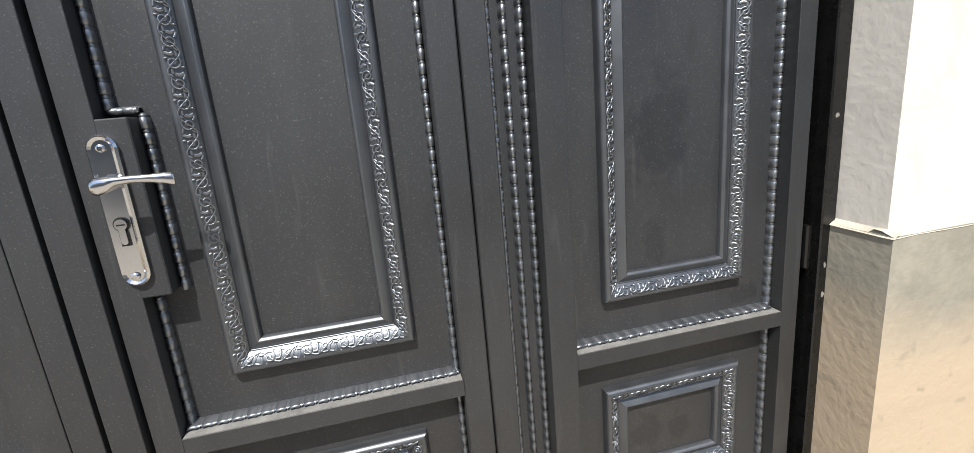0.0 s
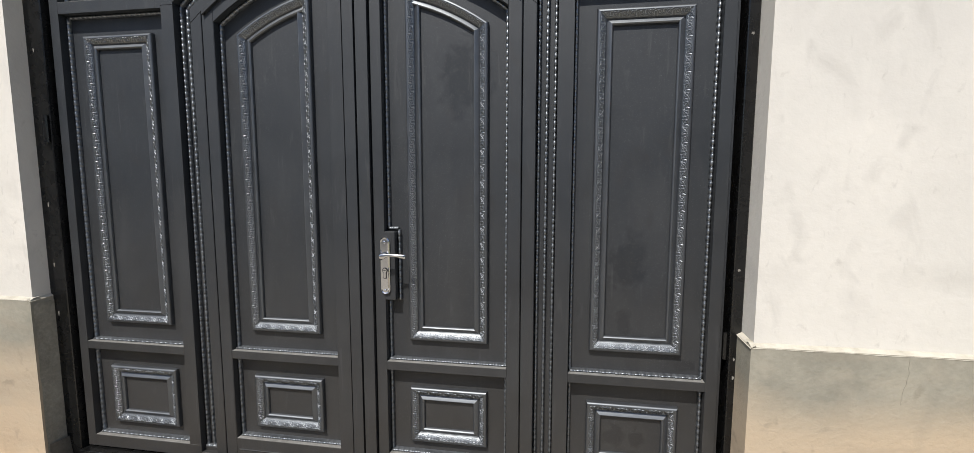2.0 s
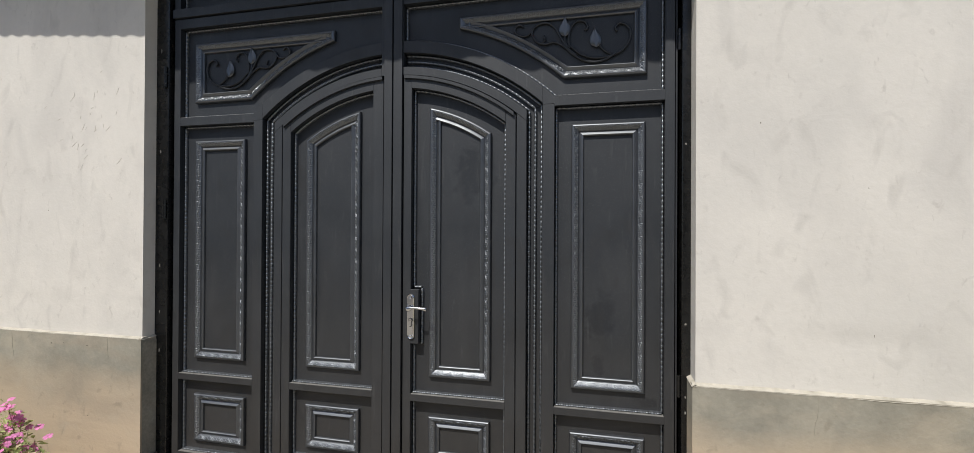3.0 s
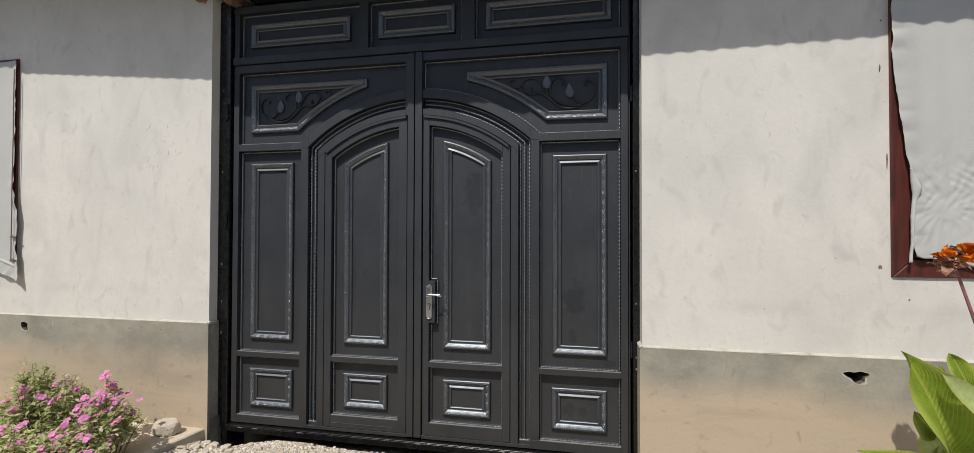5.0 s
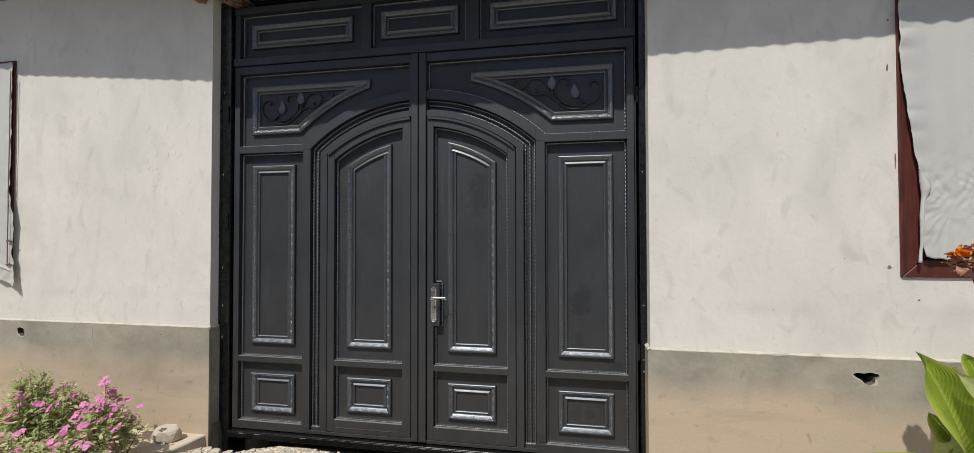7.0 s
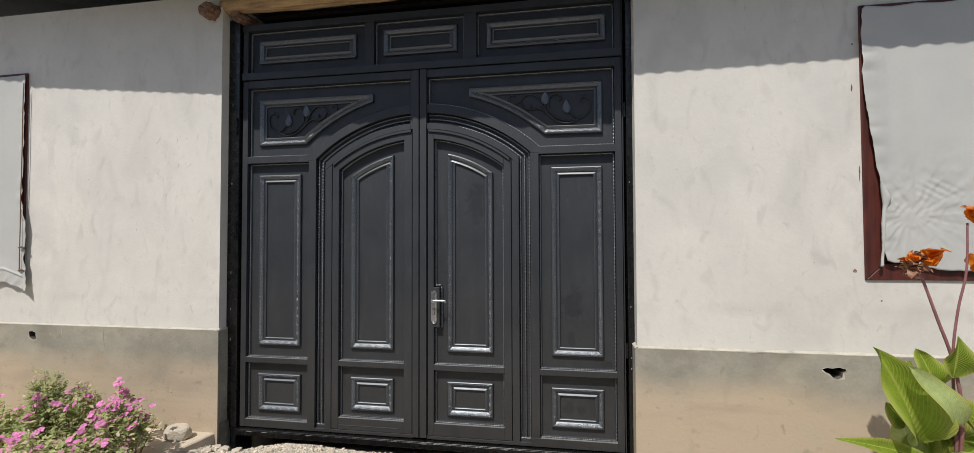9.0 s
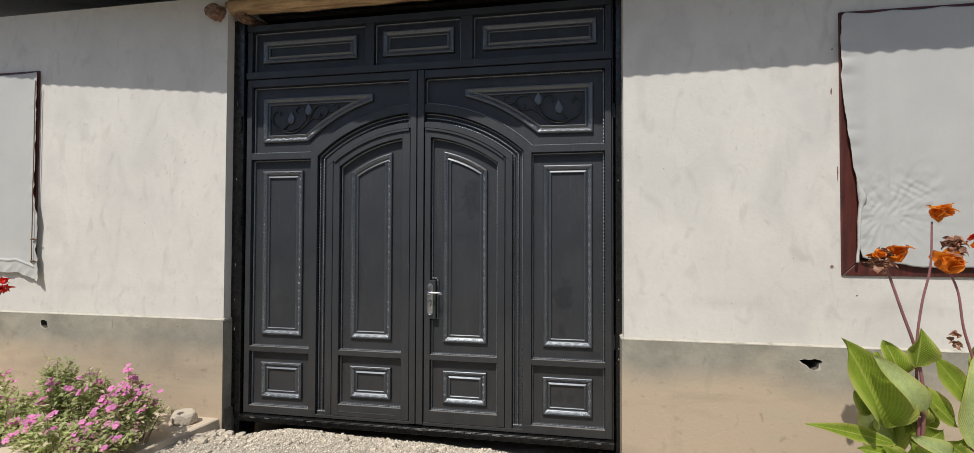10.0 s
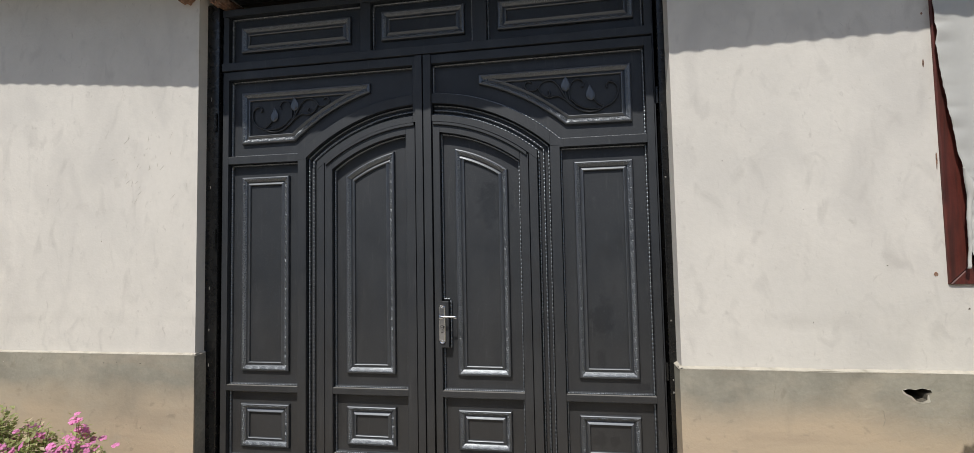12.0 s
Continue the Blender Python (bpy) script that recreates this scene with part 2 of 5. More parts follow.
def wood(name, base, dark, along="X", scale=14, rough=0.55, bump=0.2):
    """Wood with long grain along one axis."""
    m = material(name, base, rough, var=0.28, scale=6, fine=70, bump=bump, bump_scale=60, dist=0.004)
    n, l, b = nodes_of(m)
    mp = n.new("ShaderNodeMapping")
    mp.inputs["Scale"].default_value = (1.2, scale, scale) if along == "X" else (scale, scale, 1.2)
    l.new(n["Texture Coordinate"].outputs["Object"], mp.inputs["Vector"])
    t = n.new("ShaderNodeTexNoise")
    t.inputs["Scale"].default_value, t.inputs["Detail"].default_value, t.inputs["Distortion"].default_value = 2.2, 6, 0.7
    l.new(mp.outputs[0], t.inputs["Vector"])
    r = n.new("ShaderNodeMapRange")
    r.inputs[1].default_value, r.inputs[2].default_value, r.inputs[4].default_value = 0.42, 0.68, 0.85
    l.new(t.outputs[0], r.inputs[0])
    x = n.new("ShaderNodeMix")
    x.data_type = "RGBA"
    x.inputs[7].default_value = (*dark, 1)
    l.new(r.outputs[0], x.inputs[0])
    l.new(b.inputs["Base Color"].links[0].from_socket, x.inputs[6])
    l.new(x.outputs[2], b.inputs["Base Color"])
    return m


def leaf_material(name, base, vein, stripes, trans=0.25):
    """A leaf with side veins that run slanting from the midrib; the UV map runs across and along the blade."""
    m = material(name, base, 0.48, var=0.3, scale=9, fine=60, bump=0.0, per_object=0.22, spec=0.3)
    n, l, b = nodes_of(m)
    if stripes:
        uv = n.new("ShaderNodeUVMap")
        sep = n.new("ShaderNodeSeparateXYZ")
        l.new(uv.outputs[0], sep.inputs[0])
        ab = n.new("ShaderNodeMath")
        ab.operation = "ABSOLUTE"
        l.new(sep.outputs[0], ab.inputs[0])
        ph = n.new("ShaderNodeMath")
        ph.operation = "MULTIPLY_ADD"
        ph.inputs[1].default_value = -0.55
        l.new(ab.outputs[0], ph.inputs[0])
        l.new(sep.outputs[1], ph.inputs[2])
        sc = n.new("ShaderNodeMath")
        sc.operation = "MULTIPLY"
        sc.inputs[1].default_value = stripes
        l.new(ph.outputs[0], sc.inputs[0])
        si = n.new("ShaderNodeMath")
        si.operation = "SINE"
        l.new(sc.outputs[0], si.inputs[0])
        r = n.new("ShaderNodeMapRange")
        r.inputs[1].default_value, r.inputs[2].default_value, r.inputs[4].default_value = 0.45, 1.0, 0.55
        l.new(si.outputs[0], r.inputs[0])
        rib = n.new("ShaderNodeMapRange")
        rib.inputs[1].default_value, rib.inputs[2].default_value = 0.03, 0.09
        rib.inputs[3].default_value, rib.inputs[4].default_value = 1.0, 0.0
        l.new(ab.outputs[0], rib.inputs[0])
        mx = n.new("ShaderNodeMath")
        mx.operation = "MAXIMUM"
        l.new(r.outputs[0], mx.inputs[0])
        l.new(rib.outputs[0], mx.inputs[1])
        x = n.new("ShaderNodeMix")
        x.data_type = "RGBA"
        x.inputs[7].default_value = (*vein, 1)
        l.new(mx.outputs[0], x.inputs[0])
        l.new(b.inputs["Base Color"].links[0].from_socket, x.inputs[6])
        l.new(x.outputs[2], b.inputs["Base Color"])
        # yellowing margin
        rim = n.new("ShaderNodeMapRange")
        rim.inputs[1].default_value, rim.inputs[2].default_value, rim.inputs[4].default_value = 0.55, 1.0, 0.75
        l.new(ab.outputs[0], rim.inputs[0])
        x2 = n.new("ShaderNodeMix")
        x2.data_type = "RGBA"
        x2.inputs[7].default_value = (0.50, 0.50, 0.13, 1)
        l.new(rim.outputs[0], x2.inputs[0])
        l.new(x.outputs[2], x2.inputs[6])
        l.new(x2.outputs[2], b.inputs["Base Color"])
        bp = n.new("ShaderNodeBump")
        bp.inputs["Strength"].default_value, bp.inputs["Distance"].default_value = 0.4, 0.003
        l.new(si.outputs[0], bp.inputs["Height"])
        l.new(bp.outputs[0], b.inputs["Normal"])
    tr = n.new("ShaderNodeBsdfTranslucent")
    l.new(b.inputs["Base Color"].links[0].from_socket, tr.inputs["Color"])
    ms = n.new("ShaderNodeMixShader")
    ms.inputs[0].default_value = trans
    l.new(b.outputs[0], ms.inputs[1])
    l.new(tr.outputs[0], ms.inputs[2])
    l.new(ms.outputs[0], n["Material Output"].inputs["Surface"])
    return m


PAINT = black_paint()
# rubbed ridges, lightened further so that sunlit speckles show
RUBBED_GLINT = material("rubbed_glint_paint", (0.032, 0.034, 0.037), 0.40, var=0.35, scale=30, fine=200, bump=0.10, bump_scale=300, dist=0.001, spec=0.8)
MOULD = material("moulding_black_paint", (0.0110, 0.0122, 0.0145), 0.42, var=0.3, scale=14, fine=160, bump=0.10, bump_scale=260, dist=0.001, spec=0.8)
BLACK_STEEL = material("glossy_black_steel", (0.006, 0.006, 0.006), 0.28, var=0.3, scale=20, bump=0.5, bump_scale=40, dist=0.002)
CHROME = material("chrome", (0.60, 0.60, 0.61), 0.20, metal=1.0, var=0.05, bump=0.0)
DARK_STEEL = material("dark_keyway", (0.05, 0.05, 0.05), 0.35, metal=0.8, bump=0.0)
# edge beads get a lightened copy of the paint to strengthen their glints
EDGE = material("glint_edge_paint", (0.0155, 0.0165, 0.019), 0.46, var=0.3, scale=14, fine=160, bump=0.10, bump_scale=260, dist=0.001, spec=0.8)
# raised IOR and bluish tint put sun and sky highlights into these paints
for _m, _ior in ((RUBBED_GLINT, 2.3), (MOULD, 1.85), (EDGE, 1.9)):
    _m.node_tree.nodes["Principled BSDF"].inputs["IOR"].default_value = _ior
    _m.node_tree.nodes["Principled BSDF"].inputs["Specular Tint"].default_value = (0.89, 0.945, 1.0, 1)
DUSTY = material("settled_dust", (0.19, 0.185, 0.172), 0.7, var=0.35, scale=26, fine=160, bump=0.3, bump_scale=200, dist=0.001, spec=0.3)
PLASTER = plaster()
PLINTH = plinth_cement()
LEDGE = material("ledge_lime", (0.53, 0.49, 0.41), 0.92, var=0.16, scale=11, fine=60, bump=0.6, bump_scale=60,
                 tint=(0.28, 0.26, 0.21), tint_amount=0.95, tint_scale=11, spec=0.2)
FRAME_WOOD = wood("red_brown_frame", (0.098, 0.018, 0.011), (0.035, 0.009, 0.006), along="Z")
LOG_WOOD = wood("peeled_log", (0.50, 0.33, 0.17), (0.14, 0.070, 0.035), scale=16, rough=0.85, bump=1.0)
LOG_END = material("log_end_grain", (0.22, 0.12, 0.075), 0.85, var=0.8, scale=26, fine=120, bump=0.9, bump_scale=60, dist=0.012,
                   tint=(0.52, 0.42, 0.32), tint_amount=0.35, tint_scale=22)
SHEETING = material("grey_sheeting", (0.485, 0.48, 0.45), 0.62, var=0.05, scale=3, fine=40, bump=0.12, bump_scale=260,
                    tint=(0.42, 0.42, 0.40), tint_amount=0.5, tint_scale=2.5, dist=0.001, spec=0.3)
ROOFING = material("roofing", (0.30, 0.30, 0.29), 0.6, metal=0.3, var=0.2)
GLASS_DARK = material("window_pane", (0.02, 0.022, 0.024), 0.06, var=0.05, bump=0.0)
EARTH = material("dry_earth", (0.41, 0.37, 0.305), 0.95, var=0.18, scale=3.5, fine=60, bump=0.8, bump_scale=45,
                 tint=(0.27, 0.24, 0.195), tint_amount=0.6, tint_scale=1.2, dist=0.01, spec=0.15)
BLOCKER_WALL = material("blocker_wall", (0.24, 0.235, 0.22), 0.93, var=0.15, scale=1.2, fine=20, bump=0.4, bump_scale=20, spec=0.2)
CONCRETE = material("worn_concrete", (0.59, 0.50, 0.385), 0.93, var=0.14, scale=5, fine=60, bump=0.5, bump_scale=70,
                    tint=(0.44, 0.37, 0.28), tint_amount=0.6, tint_scale=4, spec=0.2)
GRAVEL = material("gravel_stone", (0.57, 0.50, 0.40), 0.9, var=0.16, scale=30, fine=200, bump=0.4, bump_scale=180,
                  island=0.35, dist=0.002, spec=0.25)
ROCK = material("pale_rock", (0.52, 0.455, 0.36), 0.92, var=0.15, scale=14, fine=90, bump=0.7, bump_scale=60, dist=0.006, spec=0.2)
CRUST_SHADE = material("crust_and_hole_shade", (0.13, 0.115, 0.09), 0.9, var=0.35, scale=10, fine=70, bump=0.8, bump_scale=40, dist=0.006, spec=0.2)
ROUGH_CEMENT = material("rough_grey_cement", (0.29, 0.27, 0.22), 0.9, var=0.35, scale=7, fine=70, bump=0.7, bump_scale=45, dist=0.005, spec=0.2)
CANNA_LEAF = leaf_material("canna_leaf", (0.205, 0.295, 0.025), (0.40, 0.47, 0.09), 105, 0.36)
CANNA_PALE = leaf_material("canna_leaf_underside", (0.44, 0.52, 0.20), (0.54, 0.60, 0.28), 105, 0.30)
CANNA_STEM = material("canna_stalk", (0.27, 0.115, 0.115), 0.5, var=0.3, scale=12, bump=0.1)
CANNA_ORANGE = leaf_material("orange_petal", (0.95, 0.26, 0.02), (0.9, 0.4, 0.05), 0, 0.45)
CANNA_RED = leaf_material("red_petal", (0.70, 0.03, 0.015), (0.7, 0.03, 0.02), 0, 0.3)
CANNA_DRY = leaf_material("withered_petal", (0.36, 0.185, 0.115), (0.2, 0.1, 0.05), 0, 0.15)
BUSH_LEAF = leaf_material("bush_leaf", (0.46, 0.52, 0.21), (0.15, 0.2, 0.05), 0, 0.42)
BUSH_PALE = leaf_material("pale_bush_leaf", (0.50, 0.55, 0.24), (0.15, 0.2, 0.05), 0, 0.45)
BUSH_STEM = material("bush_twig", (0.16, 0.10, 0.06), 0.8, var=0.3, bump=0.2)
PINK = leaf_material("pink_petal", (0.78, 0.27, 0.53), (0.7, 0.1, 0.4), 0, 0.3)
BUSH_DRY = leaf_material("dry_bush_leaf", (0.55, 0.46, 0.30), (0.3, 0.3, 0.2), 0, 0.2)
DARK_BOARD = material("shade_dark_board", (0.03, 0.022, 0.016), 0.9, var=0.3, scale=8, bump=0.3)
SCUFF = material("scuffed_lime", (0.50, 0.465, 0.41), 0.9, var=0.2, scale=20, spec=0.2)
DUST = material("dust_line", (0.20, 0.19, 0.17), 0.8, var=0.3, scale=40)


# ---- mesh tools ----
class Shape:
    """Gathers vertices and faces for one part."""

    def __init__(self):
        self.v, self.f, self.uv = [], [], []

    def add(self, verts, faces):
        k = len(self.v)
        self.v += [tuple(p) for p in verts]
        self.f += [tuple(i + k for i in f) for f in faces]

    def box(self, x0, x1, y0, y1, z0, z1):
        self.prism([(x0, z0), (x1, z0), (x1, z1), (x0, z1)], y0, y1)
        return self

    def prism(self, poly, y0, y1):
        """A polygon in x and z, solid from y0 (front) to y1."""
        area = sum(a[0] * b[1] - b[0] * a[1] for a, b in zip(poly, poly[1:] + poly[:1]))
        if area < 0:
            poly = poly[::-1]
        n = len(poly)
        self.add([(x, y0, z) for x, z in poly] + [(x, y1, z) for x, z in poly],
                 [tuple(range(n)), tuple(range(2 * n - 1, n - 1, -1))]
                 + [(i, i + n, (i + 1) % n + n, (i + 1) % n) for i in range(n)])
        return self

    def tube(self, pts, radius, sides=6, cap=True):
        """A round bar along points; radius is a number or one for each point."""
        pts = [Vector(p) for p in pts]
        rs = radius if isinstance(radius, (list, tuple)) else [radius] * len(pts)
        verts, faces = [], []
        up = Vector((0.13, 0.9, 0.31))
        for i, p in enumerate(pts):
            d = (pts[min(i + 1, len(pts) - 1)] - pts[max(i - 1, 0)]).normalized()
            a = d.cross(up).normalized()
            b = d.cross(a).normalized()
            verts += [p + rs[i] * (math.cos(2 * math.pi * k / sides) * a + math.sin(2 * math.pi * k / sides) * b) for k in range(sides)]
        for i in range(len(pts) - 1):
            for k in range(sides):
                k2 = (k + 1) % sides
                faces.append((i * sides + k, i * sides + k2, (i + 1) * sides + k2, (i + 1) * sides + k))
        if cap:
            faces.append(tuple(range(sides)))
            faces.append(tuple(range(len(pts) * sides - 1, (len(pts) - 1) * sides - 1, -1)))
        self.add(verts, faces)
        return self


def part(name, shape, mat, parent=None, label="", bevel=0.0, smooth=False):
    """Links a shape as one mesh, under a thing or a part."""
    me = bpy.data.meshes.new(name)
    me.from_pydata(shape.v, [], shape.f)
    if shape.uv:
        layer = me.uv_layers.new(name="UVMap")
        for loop in me.loops:
            layer.data[loop.index].uv = shape.uv[loop.vertex_index]
    bm = bmesh.new()
    bm.from_mesh(me)
    bmesh.ops.recalc_face_normals(bm, faces=bm.faces)
    if bevel:
        sharp = [e for e in bm.edges if len(e.link_faces) == 2 and e.calc_face_angle(0) > 0.5]
        bmesh.ops.bevel(bm, geom=sharp, offset=bevel, segments=1, affect="EDGES", clamp_overlap=True)
    for f in bm.faces:
        f.smooth = smooth
    bm.to_mesh(me)
    bm.free()
    me.materials.append(mat)
    ob = new(name, me)
    if parent:
        ob.parent = parent
    if label:
        tagged(ob, label)
    return ob


def thing(name, label, category, at=(0, 0, 0), group="", kind=""):
    ob = new(name)
    ob.empty_display_size = 0.1
    ob.location = at
    return tagged(ob, label, category, group, kind)


def rnd(a, b):
    return random.uniform(a, b)


def arc(radius, u0, u1, n=14, centre=1.19):
    """Points on the gate's arch, about its common centre."""
    out = []
    for i in range(n + 1):
        u = u0 + (u1 - u0) * i / n
        out.append((u, centre + math.sqrt(radius * radius - u * u)))
    return out


# ---- large structure ----
LEFT_X, RIGHT_X = -1.575, 1.408


def face(x):
    """How far the plaster and the plinth stand before the gate, on either side of it."""
    return (-0.172, -0.196) if x > 0 else (-0.148, -0.167)


BACK_Y = 0.25


def ledge_z(x):
    """Height of the plinth's top on either side of the gate."""
    return 0.785 if x > 0 else 0.803


def plinth(name, x0, x1, hole):
    """Cement plinth, proud of the wall, with a broken hole through its face."""
    PLINTH_Y = face(x0 + x1)[1]
    bm = bmesh.new()
    outer = [bm.verts.new((x, PLINTH_Y, z)) for x, z in ((x0, -0.3), (x1, -0.3), (x1, ledge_z(x0 + x1)), (x0, ledge_z(x0 + x1)))]
    inner = [bm.verts.new((x, PLINTH_Y, z)) for x, z in hole]
    edges = [bm.edges.new((ring[i], ring[(i + 1) % len(ring)])) for ring in (outer, inner) for i in range(len(ring))]
    bmesh.ops.triangle_fill(bm, edges=edges, use_beauty=True)
    # sides of the plinth and of the hole go back into the wall
    # faces inside the hole are coloured dark to stand in for its shade
    dark = set()
    for ring, depth in ((outer, BACK_Y), (inner, 0.18)):
        back = [bm.verts.new((v.co.x, depth, v.co.z)) for v in ring]
        for i in range(len(ring)):
            j = (i + 1) % len(ring)
            if ring is inner:
                dark.add(len(bm.faces))
            bm.faces.new((ring[i], ring[j], back[j], back[i]))
        if ring is inner:
            dark.add(len(bm.faces))
            bm.faces.new(back)
    bmesh.ops.recalc_face_normals(bm, faces=bm.faces)
    me = bpy.data.meshes.new(name)
    bm.to_mesh(me)
    bm.free()
    me.materials.append(PLINTH)
    me.materials.append(CRUST_SHADE)
    for p in me.polygons:
        p.material_index = 1 if p.index in dark else 0
    return tagged(new(name, me), "grey cement plinth with brown mud stain and broken hole", "plinth", kind="structure")


def hole_rim(parent, hole, seed):
    """Chipped pale rim round a hole."""
    s, r = Shape(), random.Random(seed)
    cx = sum(p[0] for p in hole) / len(hole)
    cz = sum(p[1] for p in hole) / len(hole)
    n = len(hole)
    PLINTH_Y = face(cx)[1]
    a, b = [], []
    for x, z in hole:
        k = 1.015 + (0.10 + 0.32 * r.random() if z < cz else 0.03 * r.random())
        a.append((cx + (x - cx) * 0.99, PLINTH_Y - 0.0025, cz + (z - cz) * 0.99))
        b.append((cx + (x - cx) * k, PLINTH_Y - 0.0012, cz + (z - cz) * k))
    s.add(a + b, [(i, (i + 1) % n, (i + 1) % n + n, i + n) for i in range(n)])
    part("chipped_rim", s, LEDGE, parent, "pale chipped cement rim")


def ledge(name, x0, x1, corner):
    """Sloping lime ledge on the plinth's top, uneven along its length; turns into the opening at the corner."""
    WALL_Y, PLINTH_Y = face(x0 + x1)
    top = ledge_z(x0 + x1)
    s = Shape()
    n = 90
    run = [(x0 + (x1 - x0) * i / n, None) for i in range(n + 1)]
    verts, faces = [], []
    for i, (x, _) in enumerate(run):
        w = 0.004 * noise.noise((x * 5, 3.1, 0)) + 0.003 * noise.noise((x * 23, 0.4, 0))
        verts += [(x, PLINTH_Y - 0.0012 + 0.3 * w, top - 0.003 + w), (x, PLINTH_Y + 0.004, top + 0.002 + w),
                  (x, WALL_Y - 0.001, top + 0.009 + w), (x, WALL_Y + 0.02, top + 0.009)]
    for i in range(n):
        for k in range(3):
            faces.append((i * 4 + k, i * 4 + k + 1, i * 4 + 5 + k, i * 4 + 4 + k))
    s.add(verts, faces)
    verts, faces, m = [], [], 24
    side = 1 if corner == x1 else -1
    for i in range(m + 1):
        y = PLINTH_Y - 0.004 + (BACK_Y - PLINTH_Y) * i / m
        w = 0.006 * noise.noise((corner * 5, y * 9, 2.0))
        verts += [(corner + side * 0.003, y, top - 0.003 + w), (corner - side * 0.003, y, top + 0.002 + w),
                  (corner - side * 0.016, y, top + 0.009 + w)]
    for i in range(m):
        for k in range(2):
            faces.append((i * 3 + k, i * 3 + k + 1, i * 3 + 4 + k, i * 3 + 3 + k))
    s.add(verts, faces)
    return tagged(part(name, s, LEDGE, smooth=True), "uneven cream lime ledge along the plinth top", "ledge", kind="structure")


def wall(name, x0, x1, z0, z1, window):
    """Plastered wall with one window opening through it."""
    a, b, c, d = window
    WALL_Y = face(x0 + x1)[0]
    s = Shape()
    s.box(x0, x1, WALL_Y, BACK_Y, z0, c)
    s.box(x0, x1, WALL_Y, BACK_Y, d, z1)
    s.box(x0, a, WALL_Y, BACK_Y, c, d)
    s.box(b, x1, WALL_Y, BACK_Y, c, d)
    return tagged(part(name, s, PLASTER), "whitewashed plaster wall with scuffs and faint stains", "wall", kind="structure")


WINDOW_R = (2.695, 4.15, 1.222, 2.845)
WINDOW_L = (-4.85, -3.345, 1.20, 2.835)
wall("wall_right", RIGHT_X, 7.0, ledge_z(1) - 0.02, 3.33, WINDOW_R)
wall("wall_left", -8.0, LEFT_X, ledge_z(-1) - 0.02, 3.33, WINDOW_L)
HOLE_R = [(2.445, 0.70), (2.475, 0.708), (2.50, 0.704), (2.535, 0.712), (2.572, 0.703), (2.575, 0.69), (2.556, 0.68),
          (2.553, 0.655), (2.53, 0.643), (2.505, 0.648), (2.485, 0.672), (2.462, 0.683)]
HOLE_L = [(-3.262, 0.745), (-3.232, 0.752), (-3.20, 0.742), (-3.196, 0.716), (-3.183, 0.69), (-3.215, 0.682), (-3.235, 0.69), (-3.255, 0.705)]
_pr = plinth("plinth_right", RIGHT_X - 0.016, 7.0, HOLE_R)
_pl = plinth("plinth_left", -8.0, LEFT_X + 0.012, HOLE_L)
hole_rim(_pr, HOLE_R, 3)
hole_rim(_pl, HOLE_L, 4)
ledge("ledge_right", RIGHT_X - 0.016, 7.0, RIGHT_X - 0.016)
ledge("ledge_left", -8.0, LEFT_X + 0.012, LEFT_X + 0.012)


def crack(parent, x, z0, z1, seed, mat):
    """A thin wandering crack in the cement."""
    r = random.Random(seed)
    y = face(x)[1]
    sh = Shape()
    n = 9
    left, right = [], []
    for i in range(n + 1):
        z = z0 + (z1 - z0) * i / n
        cx = x + 0.020 * noise.noise((seed * 1.37, z * 14, 0.5)) + r.uniform(-0.002, 0.002)
        w = 0.00045 * r.uniform(0.3, 1.2)
        left.append((cx - w, z))
        right.append((cx + w, z))
    sh.prism(left + right[::-1], y - 0.0012, y + 0.002)
    part("crack", sh, mat, parent)


for _k, (_x, _a, _b) in enumerate(((-2.56, 0.64, 0.79), (-1.80, 0.68, 0.79))):
    crack(_pl, _x, _a, _b, 40 + _k, ROUGH_CEMENT)
for _k, (_x, _a, _b) in enumerate(((1.86, 0.62, 0.78), (2.36, 0.52, 0.60))):
    crack(_pr, _x, _a, _b, 50 + _k, ROUGH_CEMENT)

# side and back walls close the house and the covered passage behind the gate
_s = Shape()
_s.box(-8.0, -7.8, BACK_Y, 5.0, -0.3, 3.33).box(6.8, 7.0, BACK_Y, 5.0, -0.3, 3.33).box(-8.0, 7.0, 5.0, 5.2, -0.3, 5.0)
_s.box(LEFT_X - 0.2, LEFT_X, BACK_Y, 5.0, -0.3, 3.33).box(RIGHT_X, RIGHT_X + 0.2, BACK_Y, 5.0, -0.3, 3.33)
tagged(part("wall_back", _s, PLASTER), "plain plastered walls behind the street front", "wall", kind="structure")


# unseen wall added behind the camera, darkens the gate's reflections and fill light
tagged(part("wall_street", Shape().box(-30, 30, -10.8, -10.5, -0.3, 5.6), BLOCKER_WALL), "plain unseen wall, added to darken what the gate reflects", "wall", kind="structure")


def eave_lift(x):
    return 0.045 + 0.09 * (-1.55 - x) if x < -1.55 else -0.016 * max(0.0, min(1.0, (2.7 - x) / 1.3))


